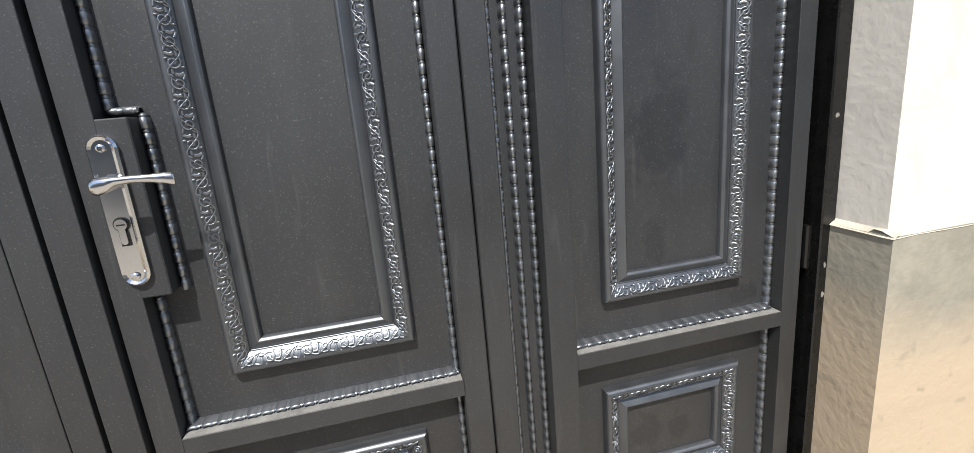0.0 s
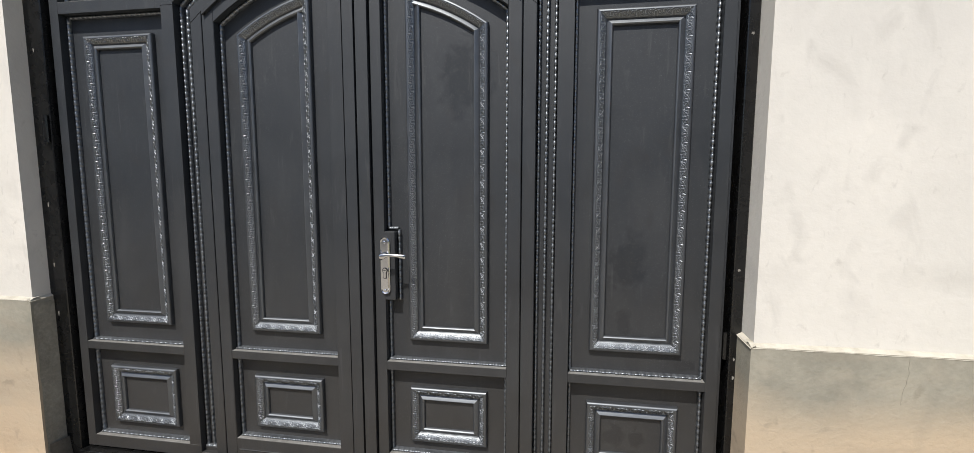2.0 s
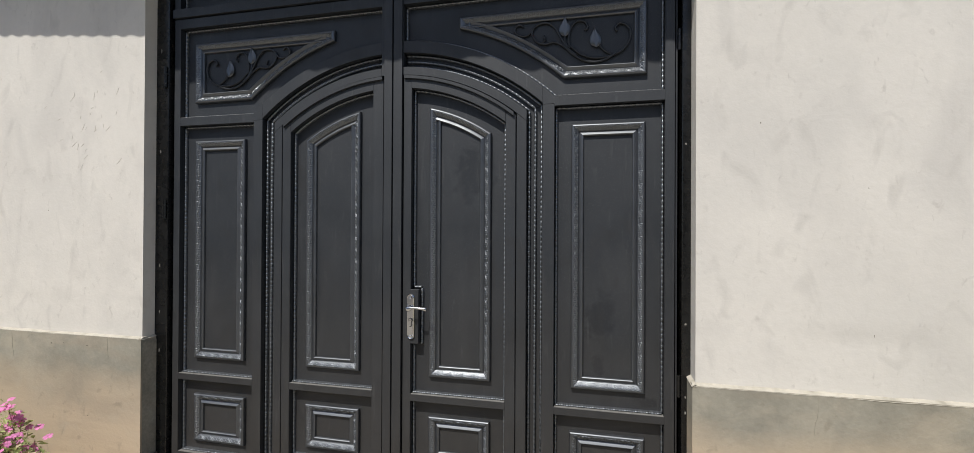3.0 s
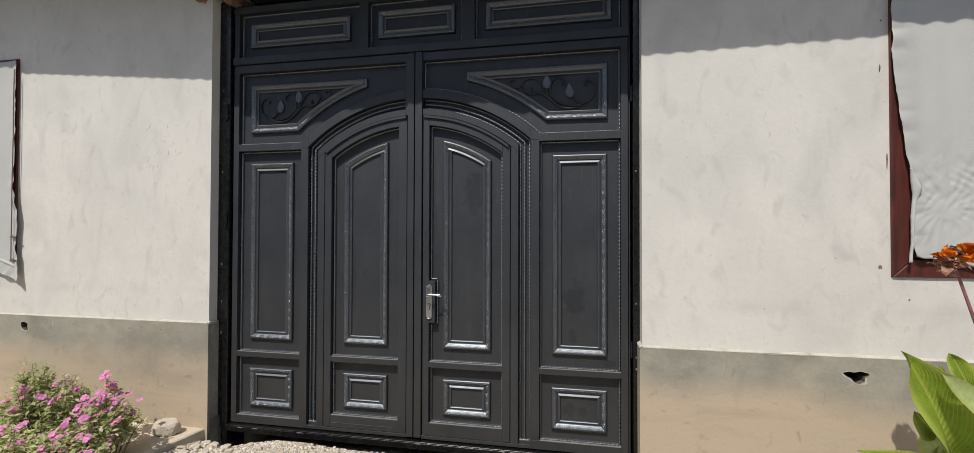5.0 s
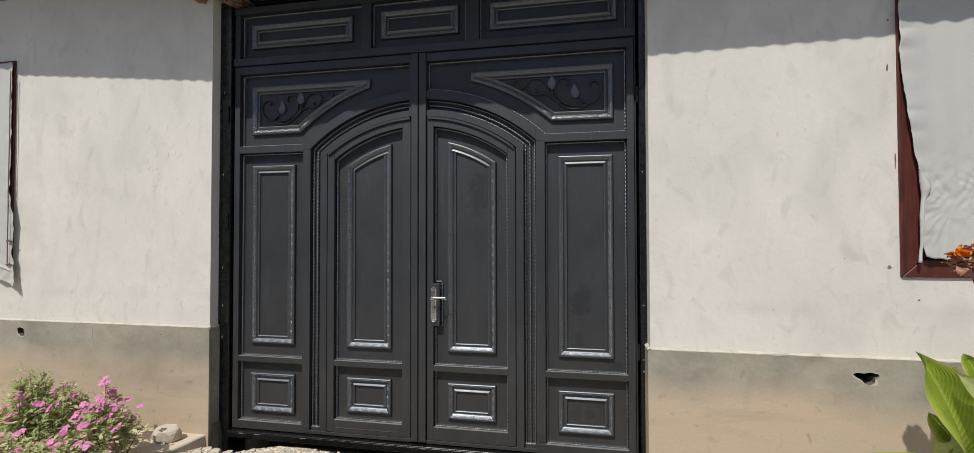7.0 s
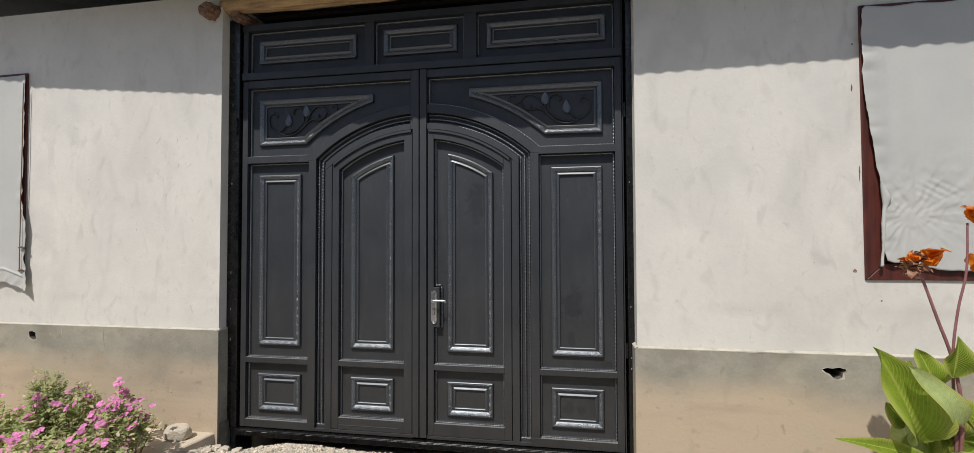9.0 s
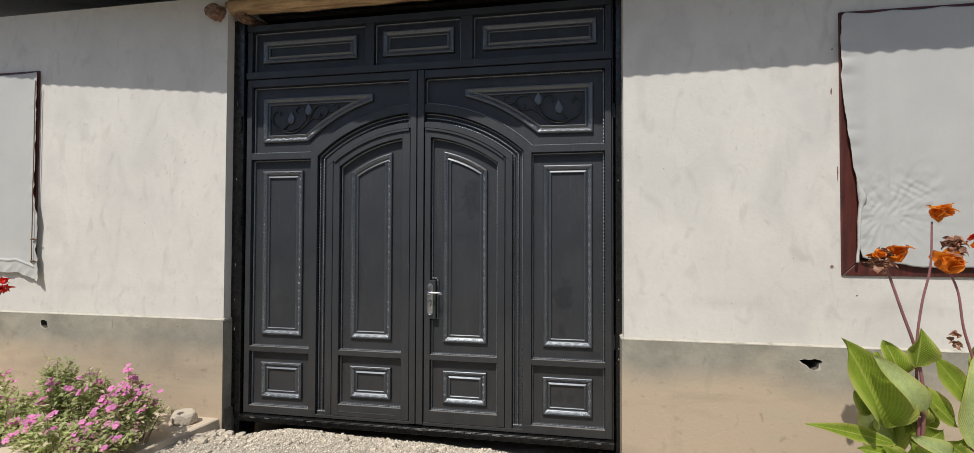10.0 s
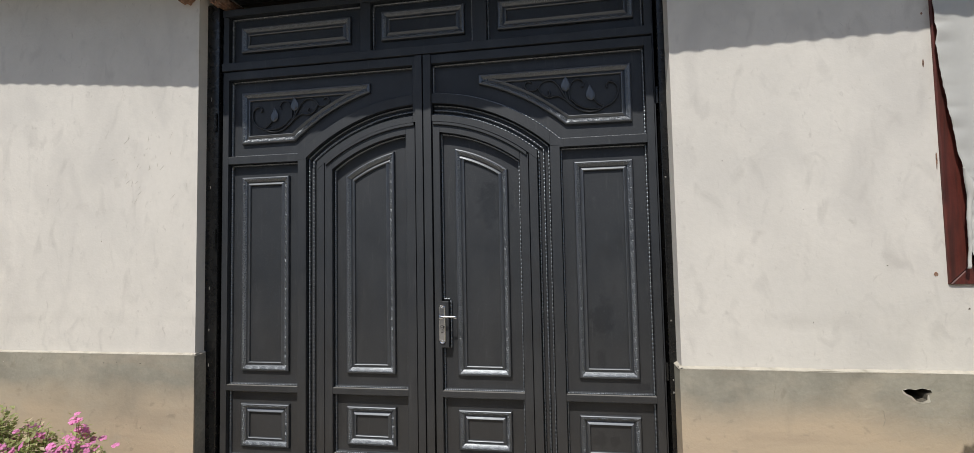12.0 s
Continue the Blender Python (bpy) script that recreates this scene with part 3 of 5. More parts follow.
def corrugated_roof():
    """Corrugated sheets that overhang the wall; their wavy edge throws the wavy shade."""
    s = Shape()
    y0, y1, step = -0.70, 5.3, 0.0125
    n = int(15.6 / step)
    verts, faces = [], []
    for i in range(n + 1):
        x = -8.3 + i * step
        w = (0.0062 + 0.003 * noise.noise((x * 3, 1, 1))) * math.sin(2 * math.pi * x / 0.118)
        z = 3.336 + eave_lift(x) + w
        verts += [(x, y0, z), (x, y1, z + 1.5)]
    for i in range(n):
        faces.append((2 * i, 2 * i + 2, 2 * i + 3, 2 * i + 1))
    s.add(verts, faces)
    ob = part("roof", s, ROOFING)
    return tagged(ob, "grey corrugated roof sheets overhanging the wall", "roof", kind="structure")


corrugated_roof()

# added boards keep daylight out of the passage; near-black colour paints its shade
_s = Shape()
_s.box(-8.0, 7.0, 0.30, 5.0, 3.33, 3.36)
tagged(part("ceiling", _s, DARK_BOARD), "added near-black boards under the roof", "ceiling", kind="structure")


def ground_height(x, y):
    """Rubble ramp before the gate; falls away towards the street."""
    ramp = 0.008 + 0.03 * noise.noise((x * 1.3, y * 1.5, 4.0)) + 0.012 * noise.noise((x * 5, y * 5, 1.0))
    ramp += 0.012 * math.exp(-((x + 0.9) / 0.25) ** 2)
    ramp -= 0.12 * math.exp(-((x + 1.42) / 0.18) ** 2 - ((y + 0.06) / 0.17) ** 2)
    ramp -= 0.045 * max(0.0, min(1.0, (x - 0.2) / 0.8))
    under = max(0.0, min(1.0, (y + 0.18) / 0.08))
    out = max(0.0, min(1.0, (-0.5 - y) / 1.6))
    low = 0.12 + 0.18 * max(0.0, min(1.0, (-1.10 - x) / 0.15))
    z = ramp * (1 - under) - low * under
    return z * (1 - out) - 0.08 * out


def ground():
    s = Shape()
    xs = [-400, -60, -12, -5, -3] + [-2.2 + 0.05 * i for i in range(89)] + [3, 5, 12, 60, 400]
    ys = [-400, -60, -15, -6, -4] + [-3.0 + 0.1 * i for i in range(18)] + [-1.2 + 0.04 * i for i in range(34)] + [0.4, 3, 5, 60, 400]
    verts = [(x, y, ground_height(x, y)) for y in ys for x in xs]
    w = len(xs)
    faces = [(j * w + i, j * w + i + 1, (j + 1) * w + i + 1, (j + 1) * w + i) for j in range(len(ys) - 1) for i in range(w - 1)]
    s.add(verts, faces)
    tagged(part("ground", s, EARTH, smooth=True), "dry pale earth and rubble ground", "ground", kind="structure")


ground()


def concrete_pad():
    """Low concrete strip along the left wall, with a worn edge towards the gate."""
    s = Shape()
    pts = [(-1.585, -0.15), (-1.60, -0.30), (-1.625, -0.45), (-1.66, -0.62), (-1.72, -0.95), (-1.80, -1.6), (-7.5, -1.6), (-7.5, -0.15)]
    n = len(pts)
    top = [(x, y, 0.055) for x, y in pts]
    low = [(x + (0.012 if i < 6 else 0), y, -0.2) for i, (x, y) in enumerate(pts)]
    s.add(top + low, [tuple(range(n))] + [(i, (i + 1) % n, (i + 1) % n + n, i + n) for i in range(n)])
    tagged(part("concrete_strip", s, CONCRETE, bevel=0.008), "worn dusty concrete strip along the wall", "pavement", kind="structure")


concrete_pad()

# thin rough sheet, slightly darker, over the plinth's return beside the left post
_s, _v, _f = Shape(), [], []
for _i in range(17):
    for _k in range(6):
        _z, _y = -0.1 + 0.885 * _i / 16, -0.158 + 0.14 * _k / 5
        _v.append((LEFT_X + 0.0125 + 0.0022 + 0.0016 * noise.noise((_z * 30, _y * 30, 2.0)), _y + (0.006 * noise.noise((_z * 14, 1.0, 7.0)) if _k == 0 else 0), _z))
for _i in range(16):
    for _k in range(5):
        _f.append((_i * 6 + _k, _i * 6 + _k + 1, _i * 6 + 7 + _k, _i * 6 + 6 + _k))
_s.add(_v, _f)
part("plinth_return", _s, ROUGH_CEMENT, _pl, "slightly darker rough cement on the plinth's return")


# ---- the gate ----
XC = -0.067
SHEET, FACE = 0.005, -0.042


def gx(poly, s):
    return [(XC + s * u, z) for u, z in poly]


def bar(name, parent, s, u0, u1, z0, z1, front=FACE, back=0.02, bevel=0.0009):
    sh = Shape().box(min(XC + s * u0, XC + s * u1), max(XC + s * u0, XC + s * u1), front, back, z0, z1)
    return part(name, sh, PAINT, parent, bevel=bevel)


def arch_bar(name, parent, s, r0, r1, u0, u1, front=FACE, back=0.02):
    sh = Shape()
    a, b = arc(r0, u0, u1), arc(r1, u0, u1)
    sh.prism(gx(a + b[::-1], s), front, back)
    return part(name, sh, PAINT, parent, bevel=0.0012)


def inward(poly):
    """Unit inward normals of the edges of a closed polygon, and mitred corner offsets."""
    area = sum(a[0] * b[1] - b[0] * a[1] for a, b in zip(poly, poly[1:] + poly[:1]))
    sgn = 1 if area > 0 else -1
    n = len(poly)
    nor = []
    for i in range(n):
        dx, dz = poly[(i + 1) % n][0] - poly[i][0], poly[(i + 1) % n][1] - poly[i][1]
        ln = math.hypot(dx, dz)
        nor.append((-dz / ln * sgn, dx / ln * sgn))
    mit = []
    for i in range(n):
        a, b = nor[i - 1], nor[i]
        k = max(0.35, 1 + a[0] * b[0] + a[1] * b[1])
        mit.append(((a[0] + b[0]) / k, (a[1] + b[1]) / k))
    return nor, mit


# the moulding's cross-section, strip by strip: distance inwards, height
OUTER = ((0.0, 0.0), (0.0005, 0.0120)) + tuple((0.0110 - 0.0105 * math.cos(0.262 * k), 0.0120 + 0.0105 * math.sin(0.262 * k)) for k in range(1, 7))
SLOPE = (OUTER[-1], (0.0130, 0.0222), (0.0190, 0.0198), (0.0270, 0.0148), (0.0352, 0.0078))
GROOVE = (SLOPE[-1], (0.0362, 0.0050), (0.0372, 0.0044))
BEAD = (GROOVE[-1], (0.0526, 0.0144), (0.0536, 0.0147), (0.0546, 0.0143), (0.0582, 0.0104), (0.0590, 0.0090), (0.0600, -0.002))
STRIPS = (OUTER, SLOPE, GROOVE, BEAD)
PROFILE = OUTER + SLOPE[1:] + GROOVE[1:] + BEAD[1:]


def band_height(d):
    """Height of the carved band at a distance from the moulding's outer edge."""
    for (a, p), (b, q) in zip(PROFILE, PROFILE[1:]):
        if a <= d <= b:
            return p + (q - p) * (d - a) / (b - a)
    return 0.0


def scroll_points(k):
    """A leafy scroll unit of the pressed ornament: a vine wave and a coil, in units of the repeat."""
    flip = 1 if k % 2 == 0 else -1
    vine = [(i / 7, 0.5 - flip * 0.42 * math.cos(math.pi * i / 7)) for i in range(8)]
    coil = []
    for i in range(16):
        a = flip * (-2.4 + 0.58 * i)
        r = 0.42 * (1 - i / 18)
        coil.append((0.5 + 0.86 * r * math.cos(a), 0.5 + flip * 0.03 + r * math.sin(a)))
    leaf = [(0.02, 0.5 + flip * 0.42), (0.12, 0.5 + flip * 0.16), (0.06, 0.5 - flip * 0.05)]
    fronds = []
    for a, ln in ((0.5, 0.20), (2.1, 0.22), (3.7, 0.20), (5.3, 0.22)):
        c, q = math.cos(flip * a), math.sin(flip * a)
        fronds.append([(0.5 + 0.36 * c, 0.5 + 0.36 * q), (0.5 + (0.36 + 0.6 * ln) * c - 0.05 * q, 0.5 + (0.36 + 0.5 * ln) * q + 0.05 * c),
                       (0.5 + (0.36 + ln) * c - 0.14 * q, 0.5 + max(-0.47, min(0.47, (0.36 + ln) * q + 0.14 * c)))])
    return [vine, coil, leaf] + fronds


def carved(poly, y):
    """Scrolls in relief on the sloping band of a moulding, side by side along its straight runs."""
    sh = Shape()
    nor, _ = inward(poly)
    n = len(poly)
    turn = [i for i in range(n) if nor[i - 1][0] * nor[i][0] + nor[i - 1][1] * nor[i][1] < 0.93]
    for q, start in enumerate(turn):
        end = turn[(q + 1) % len(turn)]
        path, i = [start], start
        while i != end:
            i = (i + 1) % n
            path.append(i)
        pts = [poly[j] for j in path]
        lens = [math.dist(a, b) for a, b in zip(pts, pts[1:])]
        total = sum(lens)

        def place(sv, dv):
            k = 0
            sv = max(0.0, min(total, sv))
            while k < len(lens) - 1 and sv > lens[k]:
                sv -= lens[k]
                k += 1
            f = sv / lens[k]
            nx, nz = nor[path[k]]
            h = band_height(dv)
            return (pts[k][0] + f * (pts[k + 1][0] - pts[k][0]) + nx * dv, y - h, pts[k][1] + f * (pts[k + 1][1] - pts[k][1]) + nz * dv)

        margin = 0.020
        run = total - 2 * margin
        if run < 0.03:
            continue
        count = max(1, round(run / 0.031))
        step = run / count
        for k in range(count):
            for line, w in zip(scroll_points(k), (0.0013, 0.0014, 0.0028, 0.0017, 0.0017, 0.0017, 0.0017)):
                base = len(sh.v)
                m = len(line)
                for i, (a, c) in enumerate(line):
                    a2, c2 = line[min(i + 1, m - 1)]
                    a1, c1 = line[max(i - 1, 0)]
                    tx, tz = (a2 - a1) * step, (c2 - c1) * 0.0225
                    ln = math.hypot(tx, tz) or 1
                    px, pz = -tz / ln * w, tx / ln * w
                    sv, dv = margin + (k + a) * step, 0.0118 + 0.0225 * c
                    p0, p1, p2 = place(sv - px, dv - pz), place(sv, dv), place(sv + px, dv + pz)
                    sh.v += [(p0[0], p0[1] + 0.0004, p0[2]), (p1[0], p1[1] - 0.0034, p1[2]), (p2[0], p2[1] + 0.0004, p2[2])]
                for i in range(m - 1):
                    b0 = base + 3 * i
                    sh.f += [(b0, b0 + 1, b0 + 4, b0 + 3), (b0 + 1, b0 + 2, b0 + 5, b0 + 4)]
    return sh


def moulding(parent, poly, s, y=SHEET):
    """Raised frame on a panel: steep outer side, carved slope, groove and inner bead, mitred at the corners."""
    poly = gx(poly, s)
    nor, mit = inward(poly)
    n = len(poly)
    slopes, beads = Shape(), Shape()
    for strip in STRIPS:
        sh = beads if strip in (OUTER, BEAD) else slopes
        rows = [[(p[0] + m[0] * d, y - h, p[1] + m[1] * d) for p, m in zip(poly, mit)] for d, h in strip]
        m = len(rows)
        for i in range(n):
            # each side has its own ends, so that the mitres stay crisp
            sh.add([row[i] for row in rows] + [row[(i + 1) % n] for row in rows], [(r, r + m, r + 1 + m, r + 1) for r in range(m - 1)])
    ob = part("panel_moulding", slopes, MOULD, parent, smooth=True)
    part("edge_bead", beads, EDGE, ob, "glossy edge beads with brightened glints", smooth=True)
    part("carved_relief", carved(poly, y), RUBBED_GLINT, ob, "pressed leafy scroll relief", smooth=True)
    return ob


def rope(parent, pts, s, y=SHEET, width=0.0062, height=0.019, step=0.025):
    """A knotted bar along a line of points: long beads with a pinched double collar between them."""
    pts = gx(pts, s)
    sh = Shape()
    rings = ((0.0, 0.78, 0.86), (0.05, 1.0, 1.0), (0.36, 0.94, 0.92), (0.68, 1.0, 1.0), (0.76, 0.72, 0.84), (0.83, 0.92, 0.97), (0.92, 0.72, 0.84))
    lens = [math.dist(a, b) for a, b in zip(pts, pts[1:])]
    total = sum(lens)
    count = max(1, round(total / step))
    marks = [(k + r[0]) / count * total for k in range(count) for r in rings] + [total]
    shapes = [r[1:] for _ in range(count) for r in rings] + [(0.6, 0.7)]
    k, used = 0, 0.0
    base = 0
    for sv, (w, h) in zip(marks, shapes):
        while k < len(lens) - 1 and sv > used + lens[k]:
            used += lens[k]
            k += 1
        f = (sv - used) / lens[k]
        dx, dz = (pts[k + 1][0] - pts[k][0]) / lens[k], (pts[k + 1][1] - pts[k][1]) / lens[k]
        x, z = pts[k][0] + f * (pts[k + 1][0] - pts[k][0]), pts[k][1] + f * (pts[k + 1][1] - pts[k][1])
        for a, b in ((-1, 0.0), (-0.85, 0.8), (0.0, 1.0), (0.85, 0.8), (1, 0.0)):
            sh.v.append((x - dz * a * w * width, y - b * h * height, z + dx * a * w * width))
    for i in range(len(marks) - 1):
        for q in range(4):
            sh.f.append((i * 5 + q, i * 5 + q + 1, i * 5 + 6 + q, i * 5 + 5 + q))
    return part("knotted_bar", sh, RUBBED_GLINT, parent, smooth=True)


def roped_rect(parent, s, u0, u1, z0, z1, e=0.007):
    a, b, c, d = u0 + e, u1 - e, z0 + e, z1 - e
    for line in ([(a, c), (a, d)], [(b, c), (b, d)], [(a, d), (b, d)]):
        rope(parent, line, s)
    foot_rope(parent, a, b, z0, s)


def foot_rope(parent, u0, u1, z, s):
    """The knotted bar that lies along the flat of a rail."""
    rope(parent, [(u0, z + 0.005), (u1, z + 0.005)], s, width=0.0042, height=0.031)


def lip(parent, s, u0, u1, z):
    """Film of settled dust on the flat top of a rail."""
    x0, x1 = sorted((XC + s * u0, XC + s * u1))
    part("dust_film", Shape().box(x0, x1, FACE + 0.0012, SHEET, z - 0.0004, z + 0.0010), DUSTY, parent, "pale settled dust")


def rect(u0, u1, z0, z1):
    return [(u0, z0), (u1, z0), (u1, z1), (u0, z1)]


def door_panels(parent, s, inner, outer=0.664, lock=False):
    """The arched door field: stiles, rails, sheet, two carved panels and knotted bars."""
    sheet = Shape().prism(gx([(inner, 0.095)] + [(outer, 0.095)] + arc(1.060, outer, inner), s), SHEET, 0.016)
    part("sheet", sheet, PAINT, parent)
    bar("stile", parent, s, inner, 0.110, 0.092, 1.19 + math.sqrt(1.060 ** 2 - 0.11 ** 2) - 0.004)
    part("stile", Shape().prism(gx([(0.612, 0.092), (outer, 0.092), (outer, 2.0163), (0.612, 2.0555)], s), FACE, 0.02), PAINT, parent, bevel=0.0025)
    bar("bottom_rail", parent, s, 0.110, 0.612, 0.092, 0.175)
    bar("middle_rail", parent, s, 0.110, 0.612, 0.548, 0.584)
    arch_bar("top_rail", parent, s, 1.060, 1.003, 0.110, 0.612)
    arch_bar("drip_strip", parent, s, 1.066, 1.050, inner + 0.003, 0.655, front=FACE - 0.012, back=FACE + 0.002)
    moulding(parent, [(0.200, 0.671), (0.532, 0.671)] + arc(0.9185, 0.532, 0.200, 8), s)
    moulding(parent, rect(0.200, 0.529, 0.224, 0.466), s)
    e = 0.007
    lip(parent, s, 0.112, 0.610, 0.175)
    lip(parent, s, 0.112, 0.610, 0.584)
    roped_rect(parent, s, 0.110, 0.612, 0.175, 0.548)
    if lock:
        for line in ([(0.110 + e, 0.591), (0.110 + e, 0.838)], [(0.110 + e, 1.142), (0.110 + e, 2.185)], [(0.161, 0.842), (0.161, 1.136)],
                     [(0.115, 1.141), (0.158, 1.141)]):
            rope(parent, line, s)
    else:
        rope(parent, [(0.110 + e, 0.591), (0.110 + e, 2.185)], s)
    rope(parent, [(0.612 - e, 0.591), (0.612 - e, 1.19 + math.sqrt(1.003 ** 2 - 0.612 ** 2))], s)
    foot_rope(parent, 0.112, 0.610, 0.584, s)
    rope(parent, arc(0.997, 0.118, 0.606), s)


def gate_half(s, parent, meet0, meet1, inner):
    """One wing of the gate: outer panels, arch with its knotted channel, corner field with scrollwork."""
    top = 2.688
    bar("meeting_stile", parent, s, meet0, meet1, 0.075, top, front=-0.052)
    if meet1 < 0.062:
        bar("meeting_stile", parent, s, meet1, 0.062, 2.262, top)
    bar("outer_stile", parent, s, 1.365, 1.408, 0.066, top)
    bar("bottom_rail", parent, s, 0.797, 1.365, 0.066, 0.122)
    bar("bottom_rail", parent, s, meet1, 0.797, 0.066, 0.0885)
    bar("middle_rail", parent, s, 0.855, 1.365, 0.548, 0.584)
    bar("upper_rail", parent, s, 0.880, 1.365, 2.053, 2.102)
    bar("top_rail", parent, s, 0.062, 1.365, 2.632, top)
    bar("arch_post", parent, s, 0.797, 0.855, 0.122, 2.062)
    arch_bar("arch_band", parent, s, 1.250, 1.188, 0.062, 0.797)
    sh = Shape().prism(gx([(0.797, 2.064), (0.855, 2.064), (0.855, 2.053), (0.880, 2.053), (0.880, 2.102), (0.857, 2.102)] + arc(1.250, 0.850, 0.797, 3), s), FACE, 0.02)
    part("arch_shoulder", sh, PAINT, parent)
    part("jamb_strip", Shape().prism(gx([(0.668, 0.0885), (0.718, 0.0885), (0.718, 1.9845), (0.668, 2.0268)], s), FACE, 0.02), PAINT, parent, bevel=0.002)
    arch_bar("arch_strip", parent, s, 1.113, 1.071, 0.062, 0.718)
    sh = Shape().prism(gx([(0.668, 0.066), (1.40, 0.066), (1.40, 2.06), (0.668, 2.06)], s), SHEET, 0.016)
    part("sheet", sh, PAINT, parent)
    sh = Shape().prism(gx(arc(1.068, 0.01, 0.62) + [(0.66, 2.062), (1.40, 2.062), (1.40, 2.68), (0.01, 2.68)], s), SHEET, 0.016)
    part("sheet", sh, PAINT, parent)
    # outer field
    moulding(parent, rect(0.935, 1.282, 0.672, 1.965), s)
    moulding(parent, rect(0.930, 1.280, 0.190 if s > 0 else 0.181, 0.461), s)
    for z in (0.122, 0.584, 2.102):
        lip(parent, s, 0.857 if z < 2 else 0.868, 1.363, z)
    roped_rect(parent, s, 0.855, 1.365, 0.122, 0.548)
    roped_rect(parent, s, 0.855, 1.365, 0.584, 2.053)
    # channel beside and over the door
    for off, rad in ((0.7265, 1.121), (0.757, 1.148), (0.7885, 1.179)):
        z = 1.19 + math.sqrt(rad ** 2 - off ** 2)
        rope(parent, [(off, 0.104), (off, z)], s)
        rope(parent, arc(rad, 0.066, off), s)
    bar("channel_foot", parent, s, 0.718, 0.797, 0.0885, 0.104, front=-0.02)
    rope(parent, [(0.722, 0.108), (0.793, 0.108)], s, y=-0.004)
    # corner field
    curve = arc(1.345, 0.36, 0.895, 10)
    moulding(parent, curve + [(1.287, 2.190), (1.289, 2.547), (0.36, 2.547)], s)
    rope(parent, arc(1.2585, 0.066, 0.868), s)
    foot_rope(parent, 0.868, 1.362, 2.102, s)
    rope(parent, [(1.3585, 2.11), (1.3585, 2.63)], s)
    rope(parent, [(0.0685, 2.45), (0.0685, 2.63)], s)
    rope(parent, [(0.07, 2.6255), (1.36, 2.6255)], s)
    scrollwork(parent, s)


def to_field(x, y):
    """From the scrollwork's own drawing, about 1.5 mm a unit, to gate coordinates."""
    return (0.0462 + 0.0014733 * x, 2.76278 - 0.0014533 * y - 0.0000762 * x)


def smooth_line(pts, n=5):
    """Catmull-Rom line through points."""
    out = []
    p = [pts[0]] + pts + [pts[-1]]
    for i in range(1, len(p) - 2):
        for k in range(n):
            t = k / n
            out.append(tuple(0.5 * (2 * p[i][c] + (p[i + 1][c] - p[i - 1][c]) * t + (2 * p[i - 1][c] - 5 * p[i][c] + 4 * p[i + 1][c] - p[i + 2][c]) * t * t
                                    + (3 * p[i][c] - p[i - 1][c] - 3 * p[i + 1][c] + p[i + 2][c]) * t ** 3) for c in range(2)))
    out.append(pts[-1])
    return out


def scrollwork(parent, s):
    """Wrought vine with curls and two buds in the corner field."""
    vines = (
        [(750, 205), (744, 193), (758, 179), (780, 187), (792, 212), (785, 245), (765, 270), (735, 285), (700, 293), (660, 290), (625, 274), (600, 250)],
        [(735, 285), (712, 299), (680, 306), (642, 300), (605, 277), (575, 250), (545, 236), (515, 242), (488, 234), (470, 208), (475, 186), (497, 171), (526, 171), (550, 190), (568, 222), (588, 256), (618, 281)],
    )
    curls = (
        [(440, 181), (428, 172), (413, 180), (411, 198), (430, 211), (455, 209), (472, 190)],
        [(508, 212), (514, 226), (500, 238), (486, 230)],
        [(596, 258), (594, 218), (604, 182), (625, 166), (645, 170), (655, 189), (645, 200)],
        [(582, 205), (580, 230), (590, 256)],
        [(692, 248), (708, 268), (735, 285)],
    )
    for line in vines + curls:
        sh = Shape()
        pts = [to_field(*p) for p in smooth_line(line)]
        sh.tube([(XC + s * u, SHEET - 0.008, z) for u, z in pts], 0.0058, 6)
        part("vine", sh, PAINT, parent, "wrought scroll bar", smooth=True)
    for (cx, cy), lean in (((580, 188), 0.0), ((680, 228), 0.25)):
        u, z = to_field(cx, cy)
        sh = Shape()
        n, verts, faces = 8, [], []
        for i in range(n + 1):
            t = i / n
            w = 0.030 * math.sin(math.pi * t ** 0.75) ** 0.9 * (1 - 0.25 * t) + 0.001
            zz, uu = z - 0.045 + 0.095 * t, u + lean * 0.03 * (0.5 - t)
            verts += [(XC + s * (uu - w), SHEET - 0.010, zz), (XC + s * (uu - w * 0.45), SHEET - 0.020, zz), (XC + s * uu, SHEET - 0.014, zz),
                      (XC + s * (uu + w * 0.45), SHEET - 0.020, zz), (XC + s * (uu + w), SHEET - 0.010, zz)]
        for i in range(n):
            for k in range(4):
                faces.append((i * 5 + k, i * 5 + k + 1, i * 5 + 6 + k, i * 5 + 5 + k))
        sh.add(verts, faces)
        part("bud", sh, MOULD, parent, "wrought leaf bud", smooth=True)


left_wing = thing("gate_leaf", "black steel gate leaf with arched door field and carved panels", "gate", group="gate leaves")
gate_half(-1, left_wing, -0.002, 0.043, 0.051)
door_panels(left_wing, -1, 0.051)
right_wing = thing("gate_leaf", "black steel gate leaf holding the hinged wicket door", "gate", group="gate leaves")
gate_half(1, right_wing, 0.010, 0.059, 0.067)
wicket = thing("wicket_door", "arched black steel wicket door, closed, with chrome handle", "door")
door_panels(wicket, 1, 0.067, lock=True)

